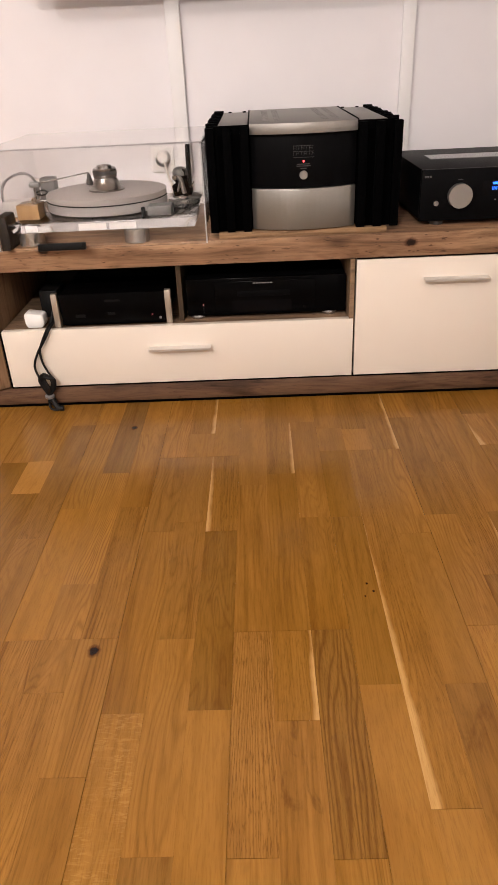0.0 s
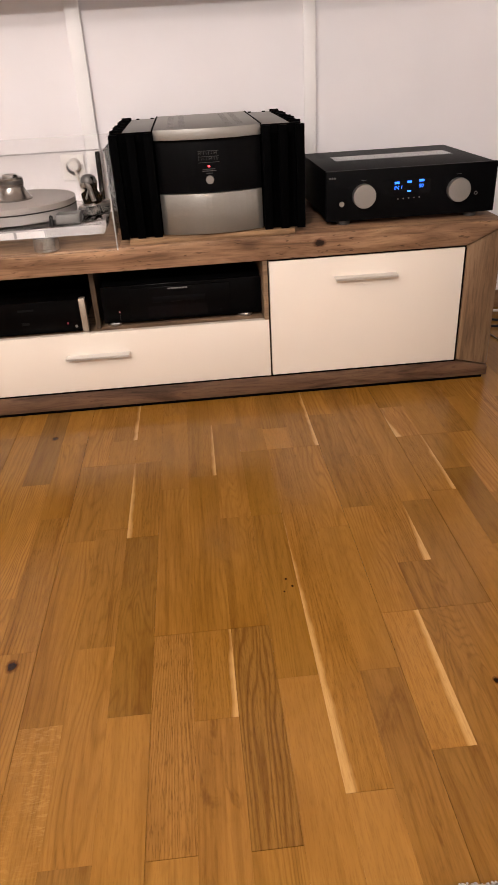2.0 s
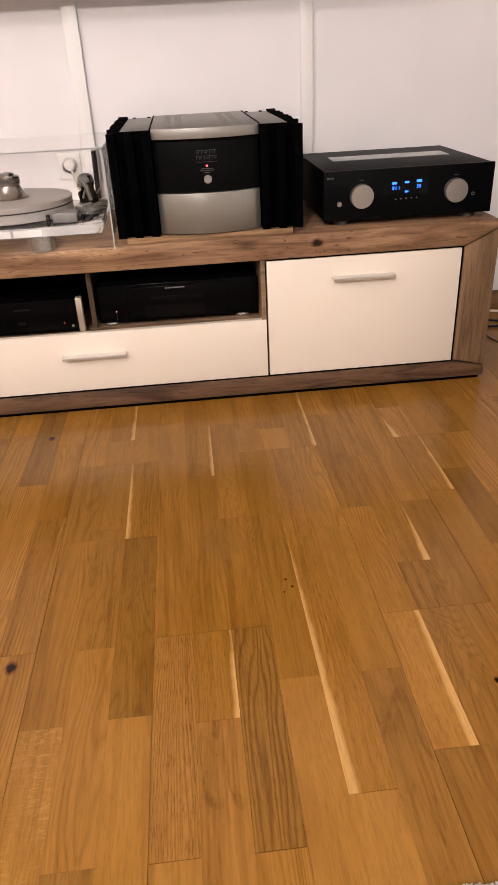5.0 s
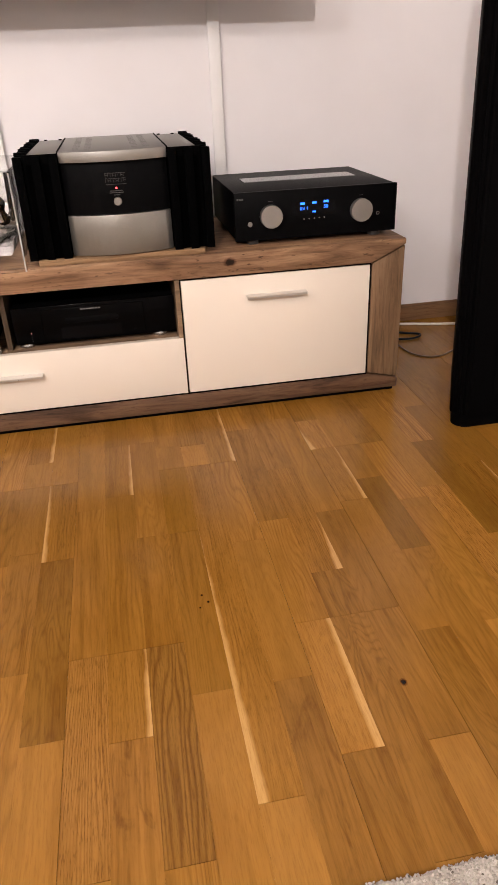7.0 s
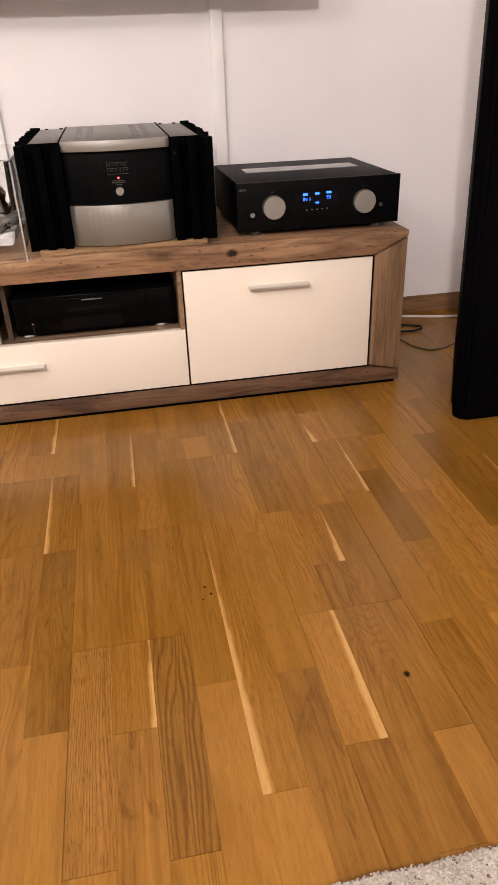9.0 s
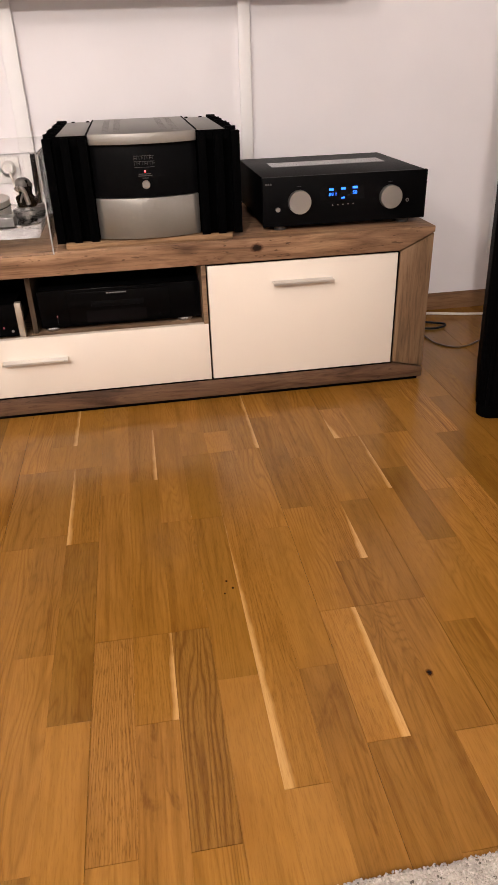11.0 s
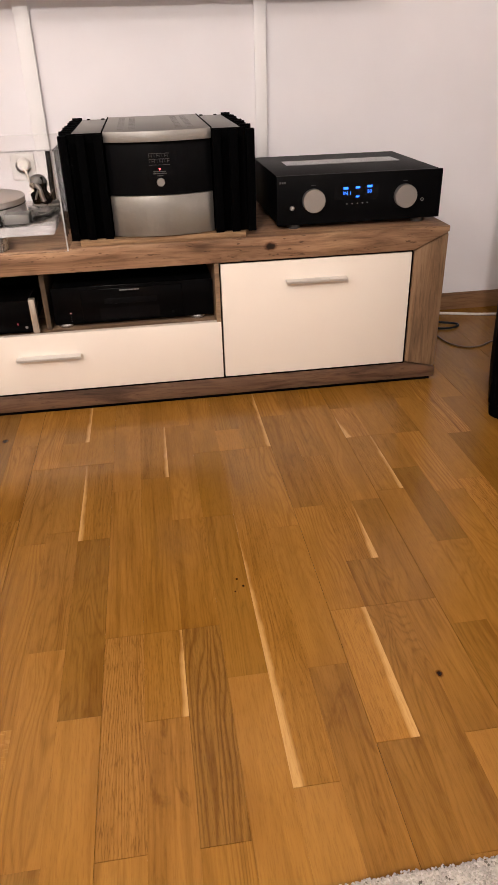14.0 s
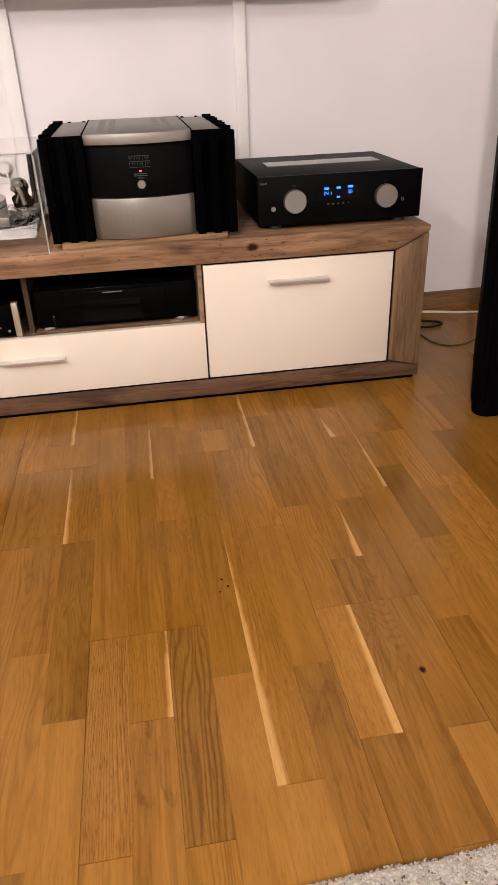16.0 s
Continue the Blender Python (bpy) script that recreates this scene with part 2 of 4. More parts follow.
M_WALL = plain("wall_paint", (0.795, 0.775, 0.785), 0.75, vary=0.02, grain=40, relief=0.12)
M_FAR = plain("taupe_wall_paint", (0.36, 0.33, 0.305), 0.8, vary=0.03, grain=40, relief=0.1)
M_CEIL = plain("ceiling_paint", (0.82, 0.81, 0.79), 0.85, vary=0.02)
M_DUCT = plain("white_plastic_duct", (0.78, 0.77, 0.76), 0.42, vary=0.015)
M_WHITE = plain("white_lacquer", (0.725, 0.655, 0.563), 0.38, vary=0.015, grain=20, relief=0.02)
M_PLASTIC = plain("white_plastic", (0.78, 0.77, 0.74), 0.35, vary=0.03)
M_BLACK = plain("black_anodised_metal", (0.0024, 0.0024, 0.0027), 0.45, vary=0.15, grain=90, relief=0.03, spec=0.035)
M_SINK = plain("black_heatsink_metal", (0.0008, 0.0008, 0.0009), 0.65, vary=0.2, grain=90, relief=0.03, spec=0.01)
M_GLOSS = plain("black_gloss_panel", (0.0015, 0.0014, 0.0015), 0.16, vary=0.1, relief=0.0, spec=0.04)
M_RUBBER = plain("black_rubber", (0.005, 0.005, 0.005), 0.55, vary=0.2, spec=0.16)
M_SPEAKER = plain("black_stained_cabinet", (0.0011, 0.0010, 0.0011), 0.6, vary=0.25, grain=30, relief=0.1, spec=0.02)
M_CLOTH = plain("black_grille_cloth", (0.0015, 0.0015, 0.0015), 0.9, vary=0.3, grain=200, relief=0.2, spec=0.05)
M_DARKGREY = plain("dark_grey_plastic", (0.05, 0.047, 0.045), 0.5, vary=0.1)
M_MOTOR = plain("charcoal_plastic", (0.012, 0.011, 0.0105), 0.5, vary=0.1, relief=0.0, spec=0.1)
M_GREY = plain("grey_plastic", (0.155, 0.152, 0.150), 0.5, vary=0.08)
M_MIDGREY = plain("grey_cast_metal", (0.115, 0.112, 0.108), 0.4, metal=0.2, vary=0.1)
M_ALU_X = brushed("brushed_aluminium", (0.235, 0.226, 0.204), 0, 0.36)
M_ALU_TOP = brushed("satin_aluminium_cover", (0.285, 0.275, 0.256), 0, 0.48)
M_VENT = plain("dark_vent_metal", (0.205, 0.197, 0.184), 0.5, metal=0.5)
M_ALU_Z = brushed("champagne_aluminium", (0.44, 0.385, 0.315), 2, 0.45)
M_SILVER = plain("satin_silver", (0.31, 0.297, 0.278), 0.42, metal=0.85, vary=0.04)
M_CHROME = plain("polished_steel", (0.42, 0.41, 0.395), 0.15, metal=0.85, vary=0.03, relief=0.0)
M_HANDLE = plain("matt_chrome_handle", (0.66, 0.645, 0.62), 0.32, metal=0.8, vary=0.03)
M_CLEAR = clear("clear_acrylic", (0.87, 0.862, 0.855), ior=1.27)
M_CLEARTOP = clear("clear_acrylic_lid", (0.96, 0.955, 0.95), ior=1.12)
M_PLINTH = clear("clear_acrylic_plinth", (0.80, 0.79, 0.78), ior=1.42)
# whitish material for the glint painted along the dust cover's edges
M_EDGEGLINT = clear("acrylic_edge_glint", (0.98, 0.97, 0.96), 0.3, 1.08)
M_EDGEGLINT.node_tree.nodes["Principled BSDF"].inputs["Transmission Weight"].default_value = 0.55
M_EDGEGLINT.node_tree.nodes["Principled BSDF"].inputs["Alpha"].default_value = 0.34
M_FROST = clear("frosted_acrylic", (0.64, 0.605, 0.58), 0.35)
M_FROST.node_tree.nodes["Principled BSDF"].inputs["Transmission Weight"].default_value = 0.6
# flat white standing in for reflections in the clear plinth's front edge
M_EDGEREFLECT = plain("white_edge_reflection", (0.60, 0.58, 0.56), 0.35, vary=0.03)
M_DISC = clear("frosted_grey_disc", (0.58, 0.53, 0.50), 0.38)
M_DISC.node_tree.nodes["Principled BSDF"].inputs["Transmission Weight"].default_value = 0.55
M_STEEL = plain("turned_steel", (0.36, 0.345, 0.33), 0.2, metal=1.0, vary=0.05, relief=0.0)
# base colour lightened to stand for the white wall's reflection in the glass
M_GLASS = plain("smoked_glass_reflecting", (0.17, 0.168, 0.17), 0.16, vary=0.03, relief=0.0)
M_SCREEN = plain("black_display_glass", (0.0025, 0.0025, 0.003), 0.14, relief=0.0, spec=0.08)
M_BLUE = glow("blue_display_glow", (0.02, 0.17, 1.0), 3.2)
M_RED = glow("red_led_glow", (1.0, 0.05, 0.06), 6.0)
M_REDDIM = glow("dim_red_glow", (1.0, 0.08, 0.14), 0.25)
M_STAND = glow("standby_glow", (1.0, 0.30, 0.28), 2.5)
M_LOGO = plain("soft_white_marks", (0.22, 0.21, 0.20), 0.5, spec=0.1)
M_FAINT2 = plain("grey_printed_marks", (0.07, 0.068, 0.066), 0.5, spec=0.1)
M_FAINT = plain("faint_printed_marks", (0.007, 0.007, 0.007), 0.5, spec=0.06)
M_DIM = plain("printed_grey_marks", (0.07, 0.07, 0.07), 0.5)
M_BAMBOO = oak("bamboo_block", (0.36, 0.225, 0.115), figure=0.3)
M_TOPWOOD = rustic("rustic_oak_long", 0, (0.140, 0.078, 0.042), (0.225, 0.131, 0.076), (0.325, 0.200, 0.118), knots=((0.339, -0.25, 0.408), (-0.56, -0.25, 0.424) ))
# the top board's oak darkened: the rail's shade is put into the colour
M_RAILSHADED = rustic("rustic_oak_rail_shaded", 0, (0.036, 0.018, 0.010), (0.080, 0.042, 0.024), (0.125, 0.070, 0.040), wear=0.6)
M_SLAB = rustic("pale_oak_board", 0, (0.11, 0.064, 0.033), (0.20, 0.122, 0.065), (0.29, 0.185, 0.102), wear=0.3)
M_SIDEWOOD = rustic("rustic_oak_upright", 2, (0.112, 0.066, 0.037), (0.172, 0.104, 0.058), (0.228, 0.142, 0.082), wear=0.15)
M_INNER = rustic("rustic_oak_inner", 0, (0.12, 0.08, 0.05), (0.2, 0.135, 0.085), (0.28, 0.19, 0.12))
# oak darkened to put the niche's shade on the divider into its colour
M_DIVIDER = rustic("shaded_oak_divider", 2, (0.03, 0.02, 0.012), (0.05, 0.034, 0.021), (0.075, 0.05, 0.032), wear=0.2)
# tones lowered: the shadow on the baseboard is put into the wood's colour
M_BASEBOARD = rustic("shaded_oak_baseboard", 0, (0.13, 0.066, 0.030), (0.18, 0.096, 0.045), (0.22, 0.122, 0.058), wear=0.1)
M_WIRE_BROWN = plain("brown_cable_sheath", (0.10, 0.055, 0.024), 0.35)
M_WIRE_WHITE = plain("white_cable_sheath", (0.62, 0.57, 0.5), 0.45)
M_BACKING = plain("rug_backing_wool", (0.37, 0.335, 0.295), 0.95, vary=0.25, grain=300, relief=0.4)
M_RUG, _n, _l, _b = material("rug_wool")
_geo = _n.new("ShaderNodeNewGeometry")
_flake = ramp(_n, (0.0, (0.10, 0.085, 0.07)), (0.05, (0.16, 0.14, 0.115)), (0.09, (0.31, 0.28, 0.245)), (0.6, (0.39, 0.352, 0.312)), (1.0, (0.47, 0.43, 0.385)))
_l.new(_geo.outputs["Random Per Island"], _flake.inputs[0])
_l.new(_flake.outputs[0], _b.inputs["Base Color"])
_b.inputs["Roughness"].default_value = 0.95
_b.inputs["Specular IOR Level"].default_value = 0.1
M_TV = plain("black_tv_plastic", (0.012, 0.012, 0.012), 0.4)


# ---- building helpers ----
ORIGIN = {}


def thing(name, place, label, category, group="", kind=""):
    ob = tagged(new(name), label, category, group, kind)
    ob.location = place
    ORIGIN[ob.name] = Vector(place)
    return ob


def part(name, bm, mat, parent=None, label="", smooth=35.0):
    """Links a bmesh, in world coordinates, as one mesh under a thing or a part."""
    at = ORIGIN[parent.name] if parent else Vector((0, 0, 0))
    bmesh.ops.translate(bm, vec=-at, verts=bm.verts)
    bmesh.ops.recalc_face_normals(bm, faces=bm.faces)
    me = bpy.data.meshes.new(name)
    bm.to_mesh(me)
    bm.free()
    for p in me.polygons:
        p.use_smooth = True
    me.set_sharp_from_angle(angle=radians(smooth))
    me.materials.append(mat)
    ob = new(name, me)
    if parent:
        ob.parent = parent
    ORIGIN[ob.name] = at
    return tagged(ob, label)


def structure(name, bm, mat, label, category):
    return tagged(part(name, bm, mat), label, category, kind="structure")


def box(bm, x0, x1, y0, y1, z0, z1, bevel=0.0, segments=2):
    made = bmesh.ops.create_cube(bm, size=1.0)
    vs = made["verts"]
    bmesh.ops.scale(bm, vec=(x1 - x0, y1 - y0, z1 - z0), verts=vs)
    bmesh.ops.translate(bm, vec=((x0 + x1) / 2, (y0 + y1) / 2, (z0 + z1) / 2), verts=vs)
    if bevel:
        es = {e for v in vs for e in v.link_edges}
        bmesh.ops.bevel(bm, geom=list(es), offset=bevel, segments=segments, profile=0.5, affect="EDGES")
    return bm


def boxed(*dims, bevel=0.0, segments=2):
    return box(bmesh.new(), *dims, bevel=bevel, segments=segments)


def prism(bm, outline, lo, hi, axis, bevel=0.0):
    """Extrudes a closed 2D outline along an axis (0, 1 or 2); the outline gives the other two coordinates in order."""
    def at(a, b, c):
        p = [a, b]
        p.insert(axis, c)
        return p
    low = [bm.verts.new(at(a, b, lo)) for a, b in outline]
    high = [bm.verts.new(at(a, b, hi)) for a, b in outline]
    n = len(outline)
    faces = [bm.faces.new(low), bm.faces.new(high[::-1])]
    for i in range(n):
        faces.append(bm.faces.new((low[i], low[(i + 1) % n], high[(i + 1) % n], high[i])))
    if bevel:
        bmesh.ops.recalc_face_normals(bm, faces=faces)
        es = {e for f in faces for e in f.edges}
        bmesh.ops.bevel(bm, geom=list(es), offset=bevel, segments=2, profile=0.5, affect="EDGES")
    return bm


def prismed(outline, lo, hi, axis, bevel=0.0):
    return prism(bmesh.new(), outline, lo, hi, axis, bevel)


def lathe(bm, centre, profile, steps=40, axis=2):
    """Turns a profile of (radius, height) round an axis through centre."""
    rings = []
    for r, h in profile:
        ring = []
        for i in range(steps):
            a = 2 * math.pi * i / steps
            p = [r * math.cos(a), r * math.sin(a)]
            p.insert(axis, h)
            ring.append(bm.verts.new(Vector(centre) + Vector(p)))
        rings.append(ring)
    for a, b in zip(rings, rings[1:]):
        for i in range(steps):
            bm.faces.new((a[i], a[(i + 1) % steps], b[(i + 1) % steps], b[i]))
    bm.faces.new(rings[0])
    bm.faces.new(rings[-1][::-1])
    return bm


def turned(centre, profile, steps=40, axis=2):
    return lathe(bmesh.new(), centre, profile, steps, axis)


def tube(bm, points, radius, sides=8, fine=6):
    """A round cable or rod through points, smoothed."""
    ps = [Vector(p) for p in points]
    way = []
    for i in range(len(ps) - 1):
        a, b, c, d = ps[max(i - 1, 0)], ps[i], ps[i + 1], ps[min(i + 2, len(ps) - 1)]
        for k in range(fine):
            t = k / fine
            way.append(0.5 * (2 * b + (c - a) * t + (2 * a - 5 * b + 4 * c - d) * t * t + (3 * b - a - 3 * c + d) * t ** 3))
    way.append(ps[-1])
    rings = []
    for i, p in enumerate(way):
        d = (way[min(i + 1, len(way) - 1)] - way[max(i - 1, 0)]).normalized()
        u = d.cross(Vector((0.31, 0.17, 0.93))).normalized()
        w = d.cross(u)
        rings.append([bm.verts.new(p + radius * (math.cos(6.2832 * k / sides) * u + math.sin(6.2832 * k / sides) * w)) for k in range(sides)])
    for a, b in zip(rings, rings[1:]):
        for k in range(sides):
            bm.faces.new((a[k], a[(k + 1) % sides], b[(k + 1) % sides], b[k]))
    bm.faces.new(rings[0])
    bm.faces.new(rings[-1][::-1])
    return bm


def tubed(points, radius, sides=8, fine=6):
    return tube(bmesh.new(), points, radius, sides, fine)


def lettering(name, text, size, place, mat, parent):
    """Flat writing that faces -y."""
    cu = bpy.data.curves.new(name, "FONT")
    cu.body, cu.size, cu.extrude = text, size, 0.0001
    tmp = bpy.data.objects.new(name, cu)
    scene.collection.objects.link(tmp)
    me = bpy.data.meshes.new_from_object(tmp.evaluated_get(bpy.context.evaluated_depsgraph_get()))
    bpy.data.objects.remove(tmp)
    me.transform(Matrix.Translation(Vector(place) - ORIGIN[parent.name]) @ pose(0, 0, 0, 90, 0, 0))
    me.materials.clear()
    me.materials.append(mat)
    ob = new(name, me)
    ob.parent = parent
    ORIGIN[ob.name] = ORIGIN[parent.name]
    return ob


# ---- room ----
T = 0.12
structure("wall_north", boxed(LEFT - T, RIGHT + T, WALL, WALL + T, -0.1, HIGH), M_WALL, "plain white painted plaster wall behind the sideboard", "wall")
# unseen walls, added to close the room; taupe keeps the bounce light low
structure("wall_south", boxed(LEFT - T, RIGHT + T, BACK - T, BACK, -0.1, HIGH), M_FAR, "unseen wall closing the room, taupe to limit bounce light", "wall")
structure("wall_west", boxed(LEFT - T, LEFT, BACK, WALL, -0.1, HIGH), M_FAR, "unseen wall closing the room, taupe to limit bounce light", "wall")
# unseen white wall, set close to bounce light onto the right side
structure("wall_east", boxed(RIGHT, RIGHT + T, BACK, WALL, -0.1, HIGH), M_WALL, "unseen white wall closing the room, set close to bounce light", "wall")
structure("ceiling", boxed(LEFT - T, RIGHT + T, BACK - T, WALL + T, HIGH, HIGH + T), M_CEIL, "plain white painted ceiling", "ceiling")
skirt = [(WALL, 0.0), (WALL - 0.014, 0.0), (WALL - 0.014, 0.040), (WALL - 0.010, 0.050), (WALL - 0.005, 0.057), (WALL, 0.058)]
structure("baseboard", prismed(skirt, LEFT, RIGHT, 0), M_BASEBOARD, "narrow oak-coloured wooden baseboard along the wall", "baseboard")


def cable_duct(x0, x1, z0=0.05):
    ob = thing("cable_duct", ((x0 + x1) / 2, WALL, z0), "flat white plastic cable duct running up the white wall", "cable duct", "cable ducts on the wall")
    part("channel", boxed(x0 + 0.002, x1 - 0.002, WALL - 0.013, WALL, z0, 1.2), M_DUCT, ob)
    part("cover_strip", boxed(x0, x1, WALL - 0.020, WALL - 0.0125, z0, 1.2, bevel=0.002), M_DUCT, ob)


cable_duct(-0.482, -0.440)
cable_duct(0.186, 0.222)
cable_duct(1.058, 1.10, 0.19)


# ---- television above the view, which shades the wall ----
tv = thing("television", (-0.215, WALL, 1.35), "large flat black television mounted on the white wall", "television")
part("housing", boxed(-0.845, 0.447, WALL - 0.20, WALL - 0.15, 1.017, 1.72, bevel=0.006), M_TV, tv)
part("screen", boxed(-0.833, 0.403, WALL - 0.203, WALL - 0.1995, 1.03, 1.71), M_SCREEN, tv, "glossy black screen")
part("wall_mount", boxed(-0.38, 0.02, WALL - 0.15, WALL, 1.2, 1.5), M_BLACK, tv)

# ---- ceiling lamps ----
for bx, by, bz, watts, wide in BULBS:
    hung = thing("ceiling_lamp", (bx, by, HIGH), "steel ceiling lamp with one bare bulb socket", "lamp", "ceiling lamps")
    part("ceiling_plate", turned((bx, by, HIGH - 0.03), [(0.06, 0), (0.065, 0.01), (0.065, 0.03)]), M_SILVER, hung)
    part("stem", tubed([(bx, by, HIGH - 0.02), (bx, by, bz + 0.13)], 0.010), M_SILVER, hung)
    part("socket", turned((bx, by, bz + 0.08), [(0.018, 0), (0.022, 0.01), (0.022, 0.06), (0.012, 0.075)], 20), M_SILVER, hung)

# ---- sideboard ----
CL, CR = -1.020, 0.602          # outer sides
DL, DR = -0.925, 0.509          # inner edges of the front frame
FT, FB = 0.373, 0.0575           # inner edges, top and bottom
DEEP = 0.50
board = thing("sideboard", ((CL + CR) / 2, 0.25, 0), "low rustic oak sideboard with white lacquered fronts and open niche", "sideboard")
part("top_board", prismed([(CL, TOP), (CR, TOP), (CR, 0.4165), (DR, FT), (DL, FT), (CL, 0.4165)], 0.0, DEEP, 1, 0.004), M_TOPWOOD, board, "thick rustic oak top board with knots")
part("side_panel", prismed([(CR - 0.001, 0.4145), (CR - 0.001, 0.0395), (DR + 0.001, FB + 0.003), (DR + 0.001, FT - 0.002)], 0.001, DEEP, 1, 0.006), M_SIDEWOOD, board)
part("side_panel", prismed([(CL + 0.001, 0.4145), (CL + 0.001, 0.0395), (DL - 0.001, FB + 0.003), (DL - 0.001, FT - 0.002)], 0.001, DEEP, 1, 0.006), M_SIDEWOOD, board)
part("bottom_rail", prismed([(CR, 0.0375), (CR, 0.009), (CL, 0.009), (CL, 0.0375), (DL, FB), (DR, FB)], 0.0, DEEP, 1, 0.004), M_RAILSHADED, board)
# black back stands in for the shade deep inside the niche
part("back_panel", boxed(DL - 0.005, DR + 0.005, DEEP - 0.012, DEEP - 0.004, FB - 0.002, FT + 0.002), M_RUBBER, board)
part("niche_shelf", boxed(DL + 0.001, -0.0150, 0.022, DEEP - 0.013, 0.198, 0.2145), M_INNER, board)
part("partition", boxed(-0.0145, -0.003, 0.004, DEEP - 0.013, FB + 0.001, FT - 0.001), M_INNER, board)
part("niche_divider", boxed(-0.456, -0.444, 0.05, DEEP - 0.013, 0.2150, FT - 0.001), M_DIVIDER, board)
# added black strip that paints the shade between the rail and the floor
part("skirt", boxed(CL + 0.012, CR - 0.012, 0.006, 0.018, 0.0006, 0.0088), M_SINK, board, "black strip painting the shade under the bottom rail")
for fx in (-0.95, -0.2, 0.53):
    for fy in (0.05, 0.44):
        part("foot", turned((fx, fy, 0.0), [(0.022, 0), (0.022, 0.007), (0.018, 0.0095)], 16), M_RUBBER, board)


def front(name, x0, x1, z0, z1, hx0, hx1, hz):
    f = part(name, boxed(x0, x1, 0.003, 0.022, z0, z1, bevel=0.0012), M_WHITE, board, "flat white lacquered front")
    lip = [(-0.0225, hz + 0.0022), (-0.0225, hz - 0.0018), (-0.0212, hz - 0.0030), (-0.0190, hz - 0.0018), (-0.0190, hz + 0.0003), (0.0032, hz + 0.0006), (0.0032, hz + 0.0032), (-0.0212, hz + 0.0032)]
    part("handle", prismed(lip, hx0, hx1, 0), M_HANDLE, f, "slim matt chrome bar handle")


front("drawer", DL + 0.004, -0.0035, FB + 0.0032, 0.2185, -0.537, -0.374, 0.160)
front("door", 0.0015, DR - 0.0036, FB + 0.0034, FT - 0.0040, 0.168, 0.328, 0.316)

# added black strips that paint the shade in the gaps round the fronts
for x0, x1, z0, z1 in ((DL + 0.002, DR - 0.002, FB + 0.0003, FB + 0.0020), (0.0015, DR - 0.002, FT - 0.0022, FT - 0.0004), (DR - 0.0022, DR - 0.0004, FB + 0.003, FT - 0.003), (DL + 0.0004, DL + 0.003, FB + 0.003, 0.2180)):
    part("shadow_gap", boxed(x0, x1, 0.0015, 0.024, z0, z1), M_SINK, board, "narrow black strip painting the shade in the gap")

# ---- power amplifier ----
AL, AR, AB, AT, AD = -0.354, 0.092, 0.452, 0.684, 0.478
amp = thing("power_amplifier", ((AL + AR) / 2, 0.2, 0.4479), "large silver and black power amplifier with black heatsinks", "amplifier")
IL, IR = -0.254, -0.006


def bow(x, deep):
    """Forward bulge of the bowed front between the heatsinks."""
    u = (x - (IL + IR) / 2) / ((IR - IL) / 2)
    return -deep * (1 - u * u)


def bowed(x0, x1, z0, z1, y_front, y_back, deep, steps=18):
    line = [(x0 + (x1 - x0) * i / steps, y_front + bow(x0 + (x1 - x0) * i / steps, deep)) for i in range(steps + 1)]
    return prismed(line + [(x1, y_back), (x0, y_back)], z0, z1, 2, 0.0008)


part("chassis", boxed(IL - 0.001, IR + 0.001, 0.03, AD - 0.01, AB + 0.004, AT - 0.012), M_SINK, amp)
part("front_panel", bowed(IL + 0.002, IR - 0.002, 0.546, 0.661, 0.018, 0.03, 0.028), M_BLACK, amp, "bowed black front panel")
part("lower_front", bowed(IL + 0.002, IR - 0.002, AB, 0.5445, 0.014, 0.03, 0.030), M_ALU_X, amp, "bowed brushed aluminium lower front")
lid = part("top_cover", bowed(IL + 0.001, IR - 0.001, 0.6625, AT + 0.001, 0.006, AD - 0.02, 0.030), M_ALU_TOP, amp, "satin aluminium top cover with vent slots")
for vx in (-0.222, -0.195, -0.085, -0.058):
    for k in range(9):
        part("vent_slot", boxed(vx, vx + 0.016, 0.05 + k * 0.042, 0.078 + k * 0.042, AT + 0.0008, AT + 0.0014), M_VENT, lid)
